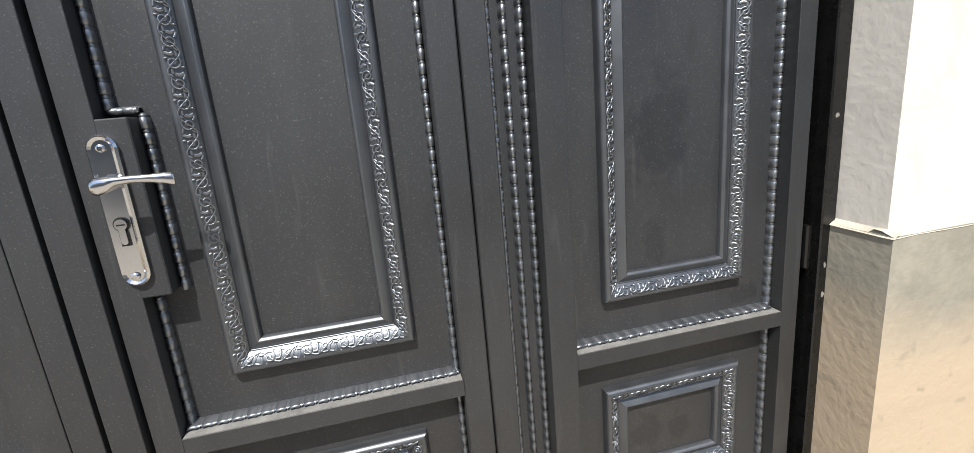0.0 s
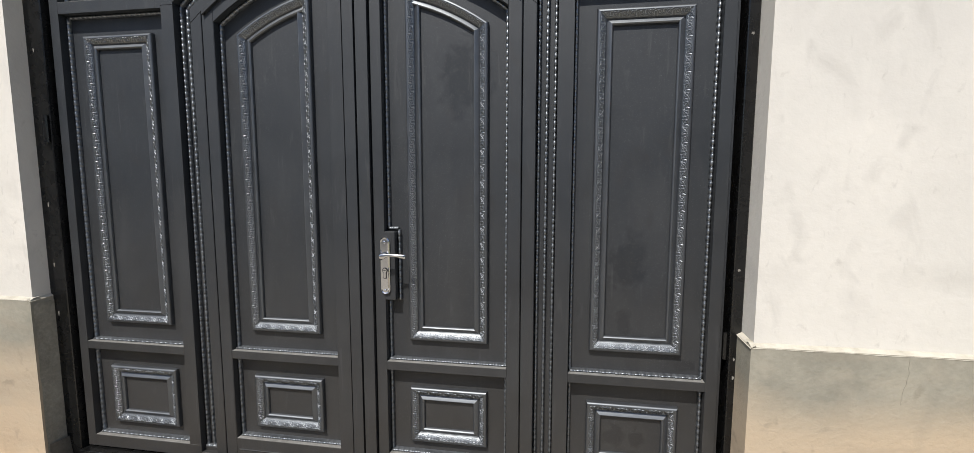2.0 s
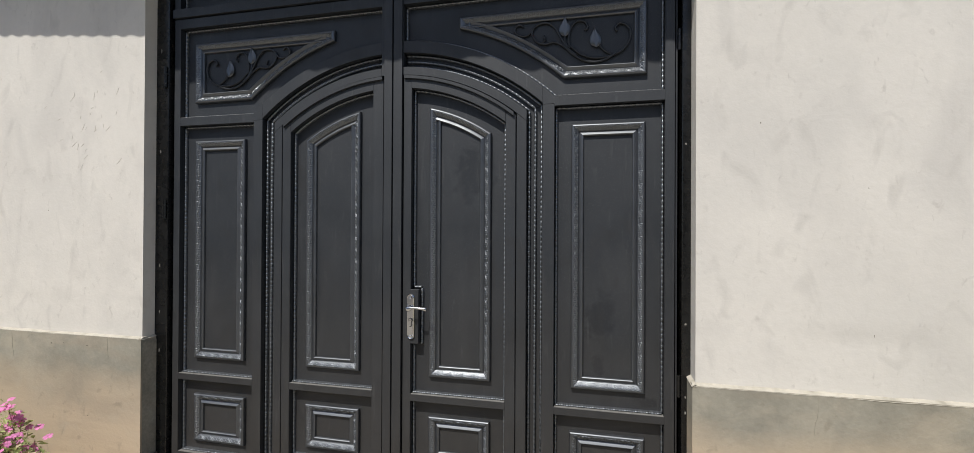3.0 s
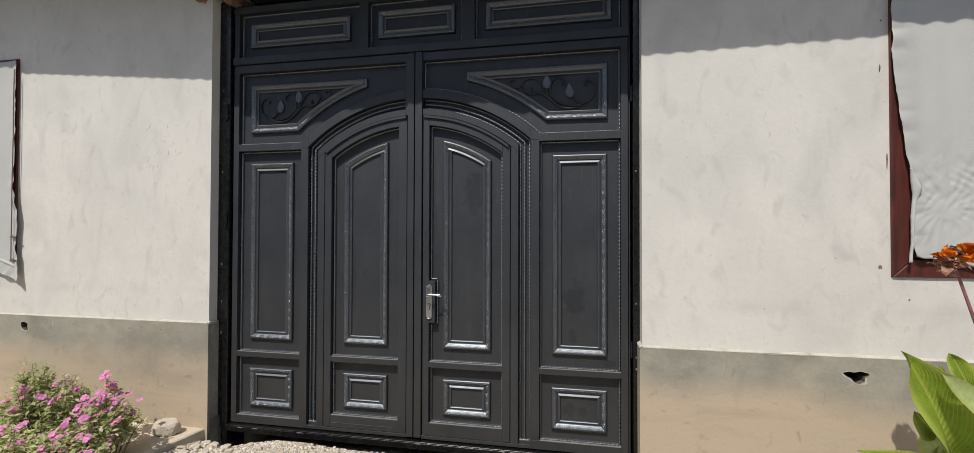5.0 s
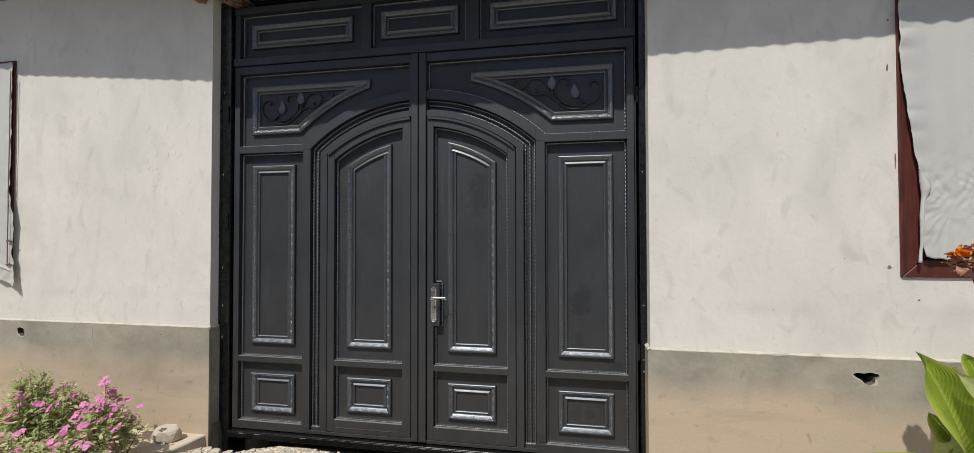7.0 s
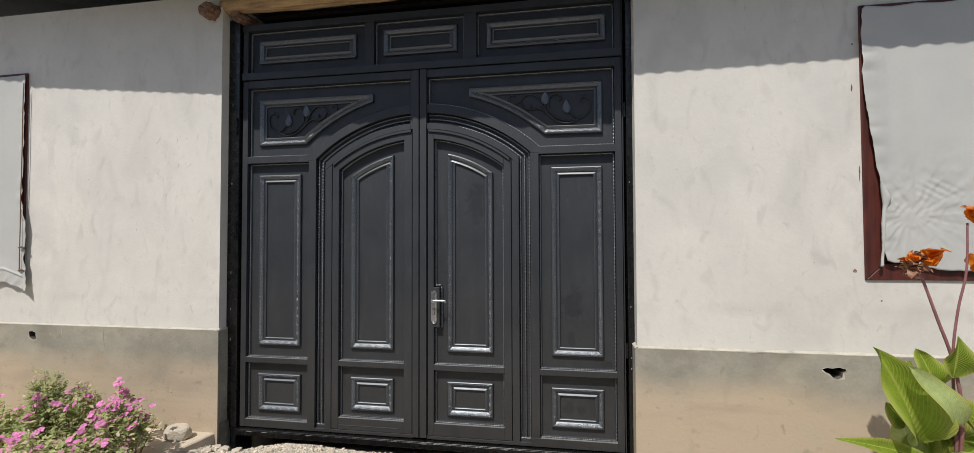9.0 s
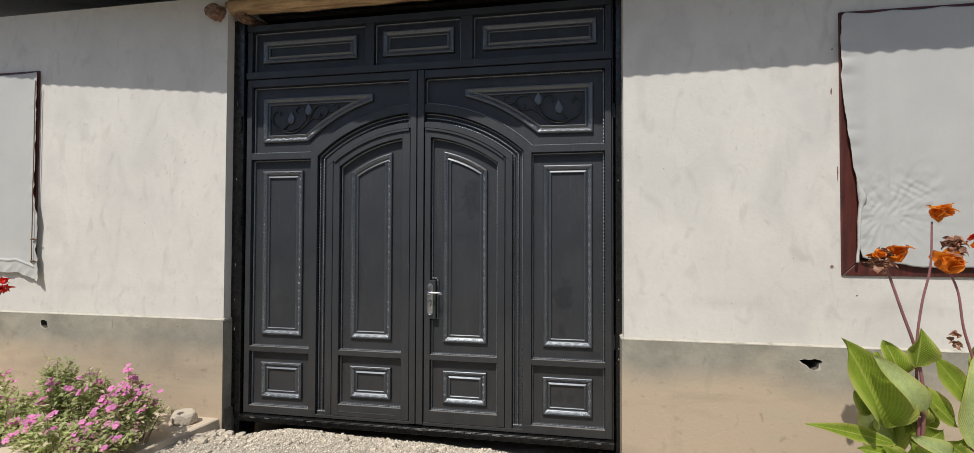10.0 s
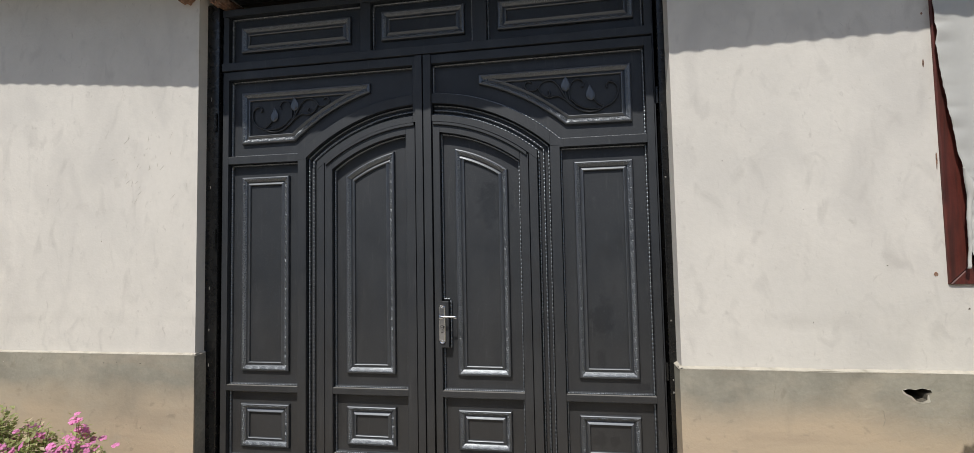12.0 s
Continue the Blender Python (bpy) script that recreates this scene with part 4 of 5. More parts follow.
# lock box, plate and lever of the wicket
part("lock_box", Shape().box(XC + 0.108, XC + 0.153, FACE, 0.02, 0.847, 1.130), PAINT, wicket, bevel=0.002)


def rounded_plate(half_w, z0, z1, y0, y1, inset=0.003):
    cx = 0.046
    n = 10
    def ring(w, a, b):
        pts = []
        for i in range(n + 1):
            t = math.pi * i / n
            pts.append((cx + w * math.cos(t), b - w + w * math.sin(t)))
        for i in range(n + 1):
            t = math.pi + math.pi * i / n
            pts.append((cx + w * math.cos(t), a + w + w * math.sin(t)))
        return pts
    outer, rim, dish = ring(half_w, z0, z1), ring(half_w - inset, z0 + inset, z1 - inset), ring(half_w - 2.6 * inset, z0 + 2.6 * inset, z1 - 2.6 * inset)
    m = len(outer)
    sh = Shape()
    verts = [(x, y1, z) for x, z in outer] + [(x, y0 + 0.003, z) for x, z in outer] + [(x, y0, z) for x, z in rim] + [(x, y0 + 0.0025, z) for x, z in dish]
    faces = [(r * m + i, r * m + (i + 1) % m, (r + 1) * m + (i + 1) % m, (r + 1) * m + i) for r in range(3) for i in range(m)]
    faces.append(tuple(range(3 * m, 4 * m)))
    sh.add(verts, faces)
    return sh


plate = part("handle_plate", rounded_plate(0.0205, 0.872, 1.108, FACE - 0.010, FACE + 0.001), CHROME, wicket, "chrome backplate with rounded ends")
_yp = FACE - 0.0085
for _z in (1.088, 0.888):
    _s = Shape()
    _s.tube([(0.046, _yp, _z), (0.046, _yp - 0.003, _z), (0.046, _yp - 0.0042, _z)], [0.0062, 0.0058, 0.0035], 12)
    part("screw", _s, CHROME, plate, smooth=False)
_s = Shape()
_s.tube([(0.046, _yp, 1.037), (0.046, _yp - 0.012, 1.037), (0.046, _yp - 0.030, 1.037), (0.046, _yp - 0.036, 1.037)], [0.012, 0.0095, 0.008, 0.008], 14)
part("handle_neck", _s, CHROME, plate, smooth=True)
# lever: rounded paddle behind the neck, sweeping to a flared tip
_s, _v, _f = Shape(), [], []
_prof = ((-0.016, 0.004, 0.003, 0.0), (-0.0135, 0.0105, 0.0045, 0.0), (-0.006, 0.0135, 0.006, 0.0005), (0.006, 0.0115, 0.0065, 0.002),
         (0.018, 0.0065, 0.006, 0.006), (0.040, 0.0055, 0.005, 0.0065), (0.062, 0.0065, 0.0045, 0.005), (0.080, 0.0085, 0.004, 0.003), (0.090, 0.0095, 0.0035, 0.001), (0.093, 0.0085, 0.002, 0.0005))
for _dx, _hz, _hy, _up in _prof:
    for _k in range(10):
        _a = 2 * math.pi * _k / 10
        _v.append((0.053 + _dx, _yp - 0.040 + _hy * math.cos(_a) + 0.10 * max(0, _dx - 0.02) * 0.3, 1.035 + _up + _hz * math.sin(_a)))
_n = len(_prof)
for _i in range(_n - 1):
    for _k in range(10):
        _f.append((_i * 10 + _k, _i * 10 + (_k + 1) % 10, (_i + 1) * 10 + (_k + 1) % 10, (_i + 1) * 10 + _k))
_f += [tuple(range(10)), tuple(range(_n * 10 - 10, _n * 10))]
_s.add(_v, _f)
part("lever", _s, CHROME, wicket, "chrome lever handle with a flared tip", smooth=True)
_s = Shape()
_s.tube([(0.046, _yp + 0.001, 0.972), (0.046, _yp - 0.0012, 0.972)], 0.0115, 18)
_s.box(0.0395, 0.0525, _yp - 0.0012, _yp + 0.001, 0.938, 0.970)
part("cylinder_hole", _s, DARK_STEEL, plate, "dark rim of the cylinder hole")
_s = Shape()
_s.tube([(0.046, _yp, 0.972), (0.046, _yp - 0.0045, 0.972)], 0.0088, 18)
_s.tube([(0.046, _yp, 0.9455), (0.046, _yp - 0.0045, 0.9455)], 0.0048, 12)
_s.box(0.0414, 0.0506, _yp - 0.0044, _yp, 0.9455, 0.966)
cyl = part("lock_cylinder", _s, CHROME, plate, "steel lock cylinder with a keyway")
part("keyway", Shape().box(0.0402, 0.0518, _yp - 0.0052, _yp - 0.002, 0.9708, 0.9730), DARK_STEEL, cyl)
# short weld line under the door field of the fixed wing
part("weld_line", Shape().box(XC - 0.600, XC - 0.150, FACE - 0.0025, FACE + 0.002, 0.1225, 0.1255), RUBBED_GLINT, left_wing, "thin weld line")

# frame round the wings: transom with three panels, posts, sill
frame_thing = thing("gate_surround", "black steel gate surround with a three-panel transom", "gate frame")
bar("transom_rail", frame_thing, 1, -1.41, 1.41, 2.694, 2.746, front=-0.056)
bar("transom_rail", frame_thing, 1, -1.41, 1.41, 3.075, 3.122, front=-0.050)
for _a, _b in ((-1.41, -1.368), (-0.412, -0.343), (0.334, 0.422), (1.368, 1.41)):
    bar("transom_mullion", frame_thing, 1, _a, _b, 2.746, 3.075)
part("transom_sheet", Shape().box(XC - 1.40, XC + 1.40, SHEET, 0.016, 2.70, 3.11), PAINT, frame_thing)
for _a, _b, _c, _d, _e, _g in ((-1.295, -0.493, 2.826, 3.008, -1.368, -0.412), (-0.283, 0.278, 2.821, 3.020, -0.343, 0.334), (0.488, 1.314, 2.822, 3.010, 0.422, 1.368)):
    moulding(frame_thing, rect(_a, _b, _c, _d), 1)
    roped_rect(frame_thing, 1, _e, _g, 2.746, 3.075)
part("post", Shape().box(LEFT_X - 0.01, XC - 1.420, -0.070, 0.12, -0.34, 3.16), BLACK_STEEL, frame_thing, bevel=0.003)
part("post", Shape().box(XC + 1.436, RIGHT_X - 0.0005, -0.063, 0.09, -0.12, 3.16), BLACK_STEEL, frame_thing, bevel=0.003)
part("angle_bar", Shape().box(XC + 1.4130, XC + 1.4220, -0.022, 0.03, 0.0, 3.12), PAINT, frame_thing, bevel=0.001)
_s = Shape().box(XC - 1.42, XC + 1.42, -0.082, 0.03, 0.050, 0.0585).box(XC - 1.42, XC + 1.42, -0.082, -0.074, 0.012, 0.0505)
part("sill", _s, BLACK_STEEL, frame_thing, "black angle-iron sill with scraped paint", bevel=0.0015)
part("hinge", Shape().tube([(LEFT_X + 0.07, -0.077, 1.50), (LEFT_X + 0.07, -0.077, 1.62)], 0.012, 10), BLACK_STEEL, frame_thing)
part("hinge", Shape().tube([(LEFT_X + 0.07, -0.077, 2.28), (LEFT_X + 0.07, -0.077, 2.40)], 0.012, 10), BLACK_STEEL, frame_thing)
part("hinge", Shape().tube([(XC + 1.429, -0.035, 0.68), (XC + 1.429, -0.035, 0.78)], 0.0085, 10), BLACK_STEEL, frame_thing)
part("hinge", Shape().tube([(XC + 1.429, -0.035, 2.28), (XC + 1.429, -0.035, 2.38)], 0.0085, 10), BLACK_STEEL, frame_thing)

# crusted cement lump at the foot of the left post
_s = Shape()
_v, _f = [], []
for _i in range(9):
    for _k in range(7):
        _z = -0.34 + 0.46 * _i / 8
        _t = _k / 6
        _r = 0.055 * (1 - _i / 8) ** 0.7 + 0.006 + 0.014 * noise.noise((_i * 0.7, _k * 0.9, 5.0))
        _v.append((LEFT_X + 0.013 + _r * math.sin(math.pi * _t) + 0.004, -0.150 + 0.17 * _t, _z))
for _i in range(8):
    for _k in range(6):
        _f.append((_i * 7 + _k, _i * 7 + _k + 1, _i * 7 + 8 + _k, _i * 7 + 7 + _k))
_s.add(_v, _f)
tagged(part("cement_lump", _s, CRUST_SHADE, smooth=True), "dark crusted cement lump at the foot of the post", "rubble")


# chipped and scraped paint on posts and sill
_r = random.Random(77)
for _x, _y, _z, _w, _h in ([(XC + 1.452, -0.063, z, 0.010, 0.014) for z in (0.62, 0.69, 1.02, 1.84)] + [(LEFT_X + 0.035, -0.070, z, 0.008, 0.026) for z in (0.72, 0.95, 1.22, 1.9, 2.5)]
                           + [(XC + x, -0.082, 0.047, 0.05, 0.009) for x in (-1.30, -1.18, -0.82, 0.05, 0.62, 1.32)]):
    _p = [(_x + 0.5 * _w * _r.uniform(0.4, 1.2) * math.cos(2 * math.pi * k / 8), _z + 0.5 * _h * _r.uniform(0.4, 1.2) * math.sin(2 * math.pi * k / 8)) for k in range(8)]
    part("paint_chip", Shape().prism(_p, _y - 0.0012, _y + 0.002), DUST, frame_thing, "scraped pale paint chip")


# ---- log over the gate ----
def log_beam():
    ob = thing("wooden_beam", "peeled log beam with cut ends above the gate", "beam")
    n = 70
    pts, rs = [], []
    for i in range(n + 1):
        x = -1.60 + 3.15 * i / n
        pts.append((x, -0.095 + 0.006 * noise.noise((x * 2, 1, 1)), 3.252 + 0.008 * noise.noise((x * 1.7, 5, 2))))
        rs.append(0.062 + 0.008 * noise.noise((x * 4, 2, 7)) + 0.004 * noise.noise((x * 13, 2, 3)))
    part("log", Shape().tube(pts, rs, 16), LOG_WOOD, ob, smooth=True)
    for (x, z, r, y0) in ((-1.66, 3.186, 0.060, -0.235), (-1.485, 3.168, 0.042, -0.135)):
        sh = Shape()
        # gnarled, split end: uneven rings with knots
        n, m = 14, 18
        verts = []
        for k in range(n + 1):
            t = k / n
            for q in range(m):
                a = 2 * math.pi * q / m
                w = r * (1 + 0.30 * noise.noise((3 * math.cos(a), 3 * math.sin(a), x * 5 + t * 2.2)) + 0.14 * noise.noise((7 * math.cos(a), 7 * math.sin(a), t * 7 + x)))
                w *= 0.80 + 0.20 * min(1, k / 2)
                verts.append((x + 0.036 * t + w * math.cos(a), y0 + 0.36 * t + (0.02 * noise.noise((4 * math.cos(a), 4 * math.sin(a), 9)) if k == 0 else 0), z + 0.024 * t + w * math.sin(a)))
        faces = [(k * m + q, k * m + (q + 1) % m, (k + 1) * m + (q + 1) % m, (k + 1) * m + q) for k in range(n) for q in range(m)]
        verts += [(x, y0 + 0.012, z), (x + 0.036, y0 + 0.36, z + 0.024)]
        faces += [(q, (q + 1) % m, (n + 1) * m) for q in range(m)] + [(n * m + q, n * m + (q + 1) % m, (n + 1) * m + 1) for q in range(m)]
        sh.add(verts, faces)
        part("log_stub", sh, LOG_END, ob, "dark weathered cut log end")
    return ob


log_beam()


# ---- windows and their sheeting ----
def window(name, box_, label):
    x0, x1, z0, z1 = box_
    ob = tagged(thing(name, label, "window"), kind="structure")
    w, y0, y1 = 0.098, face(x0)[0] - 0.014, 0.02
    g = 0.002
    # mitred members with a stepped inner edge
    for nm, poly in (("frame_side", [(x0, z0), (x0 + w, z0 + w), (x0 + w, z1 - w), (x0, z1)]),
                     ("frame_side", [(x1, z0), (x1, z1), (x1 - w, z1 - w), (x1 - w, z0 + w)]),
                     ("frame_bottom", [(x0 + g, z0), (x1 - g, z0), (x1 - w - g, z0 + w - g), (x0 + w + g, z0 + w - g)]),
                     ("frame_top", [(x0 + g, z1), (x0 + w + g, z1 - w + g), (x1 - w - g, z1 - w + g), (x1 - g, z1)])):
        part(nm, Shape().prism(poly, y0, y1), FRAME_WOOD, ob, bevel=0.004)
    for nm, a, b, c, d in (("sash_bar", x0 + w, x0 + w + 0.028, z0 + w, z1 - w), ("sash_bar", x1 - w - 0.028, x1 - w, z0 + w, z1 - w),
                           ("sash_bar", x0 + w + 0.028, x1 - w - 0.028, z0 + w, z0 + w + 0.028), ("sash_bar", x0 + w + 0.028, x1 - w - 0.028, z1 - w - 0.028, z1 - w)):
        part(nm, Shape().box(a, b, y0 + 0.022, y1 - 0.01, c, d), FRAME_WOOD, ob, bevel=0.003)
    part("pane", Shape().box(x0 + w + 0.02, x1 - w - 0.02, -0.07, -0.064, z0 + w + 0.02, z1 - w - 0.02), GLASS_DARK, ob, "dark window glass")
    return ob


window("window_1", WINDOW_R, "red-brown wooden window under torn grey sheeting")
window("window_2", WINDOW_L, "red-brown wooden window covered with pale sheeting")


def cloth(name, label, left, right, bottom, top, wrinkle, nx=70, nz=80, y=-0.198):
    """A hanging sheet between four edge functions, with folds; thick enough to have two sides."""
    sh = Shape()
    verts, faces = [], []
    for j in range(nz + 1):
        for i in range(nx + 1):
            a, b = i / nx, j / nz
            zz = bottom(a) * (1 - b) + top(a) * b
            x = left(b) * (1 - a) + right(b) * a
            verts.append((x, y + wrinkle(a, b, x, zz), zz))
    w = nx + 1
    for j in range(nz):
        for i in range(nx):
            faces.append((j * w + i, j * w + i + 1, (j + 1) * w + i + 1, (j + 1) * w + i))
    sh.add(verts, faces)
    ob = part(name, sh, SHEETING, smooth=True)
    mod = ob.modifiers.new("thickness", "SOLIDIFY")
    mod.thickness = 0.0015
    return tagged(ob, label, "sheeting")


def steps(table):
    """A piecewise line through (at, value) pairs, slightly ragged."""
    def f(b):
        for (p, u), (q, v) in zip(table, table[1:]):
            if b <= q:
                return u + (v - u) * (b - p) / (q - p)
        return table[-1][1]
    return f


_torn = steps(((0.0, 2.800), (0.05, 2.784), (0.12, 2.788), (0.20, 2.790), (0.225, 2.806), (0.275, 2.780), (0.33, 2.770), (0.36, 2.760), (0.50, 2.733),
               (0.69, 2.702), (0.90, 2.700), (0.99, 2.710), (1.0, 2.730)))


def torn_folds(a, b, x, z):
    f = 0.006 * noise.noise((x * 2.5, z * 1.2, 1.0)) + 0.004 * math.sin(x * 30 + 6 * z) * max(0, 1 - abs(b - 0.25) * 3) * (1 - a)
    pinch = math.exp(-((x - 3.06) / 0.10) ** 2 - ((z - 1.74) / 0.05) ** 2)
    away, turn = math.hypot(x - 2.93, z - 1.60), math.atan2(z - 1.60, x - 2.93)
    f += 0.0030 * pinch * math.sin(90 * (x - 3.0) + 150 * (z - 1.74))
    near = math.exp(-((x - 3.02) / 0.22) ** 2 - ((z - 1.66) / 0.22) ** 2)
    f += near * (0.0085 * abs(noise.noise((x * 15 + z * 9, z * 7 - x * 5, 4.0))) + 0.0075 * abs(noise.noise((x * 24 - z * 16, z * 13, 7.0))))
    f += 0.0016 * math.sin(19 * turn + 2.5 * noise.noise((x * 7, z * 7, 3))) * (1 - math.exp(-(away / 0.05) ** 2)) * math.exp(-(away / 0.30) ** 2)
    f += 0.0014 * math.sin(43 * turn + 4 * noise.noise((x * 9, z * 9, 8))) * (1 - math.exp(-(away / 0.08) ** 2)) * math.exp(-(away / 0.26) ** 2)
    f += 0.0022 * noise.noise((x * 26, z * 14, 6.0)) * math.exp(-((x - 3.05) / 0.30) ** 2 - ((z - 1.65) / 0.35) ** 2)
    f += 0.004 * noise.noise((x * 11, z * 0.7, 2.0))
    f -= 0.022 * math.exp(-(a / 0.05) ** 2) * (0.4 + abs(noise.noise((z * 9, 2, 5))))
    return f - 0.012 * (1 - b)


torn_sheet = cloth("window_sheet", "torn pale grey sheeting nailed over the window", lambda b: _torn(b) - 0.010 + 0.004 * noise.noise((b * 17, 3, 3)) + 0.002 * noise.noise((b * 60, 1, 3)), lambda b: 4.13,
      lambda a: 1.335 - 0.055 * min(1, a / 0.22) + 0.012 * noise.noise((a * 22, 1, 8)), lambda a: 2.832 - 0.010 * abs(math.sin(a * 17)), torn_folds, nx=150, nz=150)


# strip of the sheet torn loose along its edge, curling back at the top
_s = Shape()
_left = steps(((0.0, 2.752), (0.2, 2.764), (0.5, 2.764), (0.7, 2.774), (0.85, 2.766), (1.0, 2.763)))
_right = steps(((0.0, 2.772), (0.3, 2.782), (0.62, 2.792), (0.78, 2.812), (0.88, 2.798), (1.0, 2.766)))
for _j in range(49):
    _b = _j / 48
    _z = 1.302 + 0.502 * _b
    for _i in range(7):
        _a = _i / 6
        _x = _left(_b) * (1 - _a) + _right(_b) * _a + 0.0015 * noise.noise((_z * 40, 2, 4))
        _y = -0.216 - 0.010 * math.sin(math.pi * _a) - 0.014 * _a * math.exp(-((_b - 0.8) / 0.12) ** 2) + 0.004 * noise.noise((_x * 30, _z * 18, 2))
        _s.v.append((_x, _y, _z))
_s.f = [(_j * 7 + _i, _j * 7 + _i + 1, _j * 7 + 8 + _i, _j * 7 + 7 + _i) for _j in range(48) for _i in range(6)]
part("torn_strip", _s, SHEETING, torn_sheet, "loose torn strip of sheeting", smooth=True).modifiers.new("thickness", "SOLIDIFY").thickness = 0.0015


def left_folds(a, b, x, z):
    f = 0.008 * noise.noise((x * 2.0, z * 1.5, 9.0))
    f -= 0.020 * math.exp(-((1 - a) / 0.03) ** 2) * (0.3 + abs(noise.noise((z * 8, 7, 1))))
    f += (0.005 * math.sin(38 * x + 14 * z) + 0.006 * abs(math.sin(27 * x - 30 * z)) + 0.003 * noise.noise((x * 40, z * 20, 3))) * max(0, 1 - b / 0.075)
    f -= 0.010 * math.exp(-((b - 0.064) / 0.004) ** 2) * (1 if a < 0.975 else 0)
    return f - 0.008 * max(0, 1 - b / 0.12)


_edge_l = steps(((0.0, -3.264), (0.05, -3.275), (0.11, -3.285), (0.16, -3.305), (0.30, -3.290), (0.36, -3.315), (0.42, -3.338), (0.6, -3.340), (0.98, -3.342), (1.0, -3.345)))
cloth("window_sheet", "pale sheeting tied over the window with a ragged lower hem", lambda b: -4.83, lambda b: _edge_l(b) + 0.006 * noise.noise((b * 30, 8, 3)),
      lambda a: 1.135 - 0.070 * max(0, (a - 0.86) / 0.14) + 0.008 * noise.noise((a * 22, 4, 2)), lambda a: 2.815 - 0.012 * math.sin(math.pi * min(1, a * 1.02)) , left_folds, nx=170, nz=220, y=-0.174)

# cord that ties the left sheet along its edge, with two knots
_s = Shape()
_s.tube([(-3.332 + 0.005 * noise.noise((z * 3, 1, 1)), -0.197, z) for z in [1.22 + 0.08 * i for i in range(20)]], 0.0035, 6)
tie = tagged(part("tie_cord", _s, BUSH_STEM, smooth=True), "dark cord tied along the edge of the window sheeting", "cord")
for _z in (1.415, 1.235):
    _s = Shape()
    _s.tube([(-3.345, -0.194, _z), (-3.318, -0.199, _z + 0.004), (-3.290, -0.192, _z - 0.004)], [0.005, 0.009, 0.004], 7)
    part("knot", _s, BUSH_STEM, tie, smooth=True)

# paint drips and chips of brown beside the right window frame
for _i, (_x, _z, _w, _h) in enumerate(((2.645, 1.275, 0.018, 0.026), (2.652, 2.36, 0.008, 0.045), (2.682, 1.85, 0.008, 0.10), (2.66, 2.62, 0.010, 0.014))):
    _s = Shape()
    _p = [(_x + 0.5 * _w * rnd(0.6, 1.2) * math.cos(2 * math.pi * k / 9), _z + 0.5 * _h * rnd(0.6, 1.2) * math.sin(2 * math.pi * k / 9)) for k in range(9)]
    _s.prism(_p, face(1)[0] - 0.0015, face(1)[0] + 0.003)
    tagged(part("wall_chip", _s, LOG_END), "brown chip in the plaster beside the window frame", "wall chip", group="plaster chips")


# slanting scuffs scratched into the left wall's whitewash
_r = random.Random(31)
_s = Shape()
for _k in range(30):
    _x, _z = _r.gauss(-2.00, 0.13), _r.gauss(2.02, 0.17)
    _a, _l, _w = _r.gauss(1.0, 0.35), _r.uniform(0.008, 0.030), _r.uniform(0.0008, 0.0022)
    _c, _d = math.cos(_a), math.sin(_a)
    _s.prism([(_x - _c * _l, _z - _d * _l), (_x + _d * _w, _z - _c * _w), (_x + _c * _l, _z + _d * _l), (_x - _d * _w, _z + _c * _w)], face(-1)[0] - 0.0008, face(-1)[0] + 0.002)
tagged(part("scuff_marks", _s, SCUFF), "brownish slanting scuffs scratched in the whitewash", "wall chip", kind="stuff")

# small pits and lime spots in plaster and cement
for _x, _z, _w, _h, _m in ((2.43, 1.32, 0.012, 0.006, CRUST_SHADE), (2.78, 1.10, 0.016, 0.016, CRUST_SHADE), (2.07, 1.03, 0.004, 0.016, CRUST_SHADE), (2.05, 1.62, 0.008, 0.006, CRUST_SHADE),
                           (2.62, 0.705, 0.008, 0.008, LEDGE), (2.64, 0.55, 0.010, 0.007, LEDGE), (2.20, 0.785, 0.014, 0.010, LEDGE), (1.66, 1.90, 0.006, 0.012, CRUST_SHADE),
                           (-2.24, 0.742, 0.016, 0.012, CRUST_SHADE), (-2.14, 0.748, 0.020, 0.010, CRUST_SHADE), (-1.96, 0.742, 0.022, 0.008, CRUST_SHADE), (-3.05, 0.735, 0.010, 0.014, LEDGE),
                           (-2.95, 0.745, 0.007, 0.07, LEDGE), (-2.30, 1.55, 0.006, 0.014, CRUST_SHADE), (-2.75, 1.95, 0.010, 0.008, CRUST_SHADE), (-1.95, 0.33, 0.012, 0.008, CRUST_SHADE)):
    _s = Shape()
    _p = [(_x + 0.32 * _w * rnd(0.3, 1.3) * math.cos(2 * math.pi * k / 9), _z + 0.32 * _h * rnd(0.3, 1.3) * math.sin(2 * math.pi * k / 9)) for k in range(9)]
    _y = face(_x)[1 if _z < 0.8 else 0]
    _s.prism(_p, _y - 0.0012, _y + 0.003)
    tagged(part("wall_chip", _s, _m), "small dark pit in the wall face" if _m is CRUST_SHADE else "small white lime spot on the cement", "wall chip", group="plaster chips")


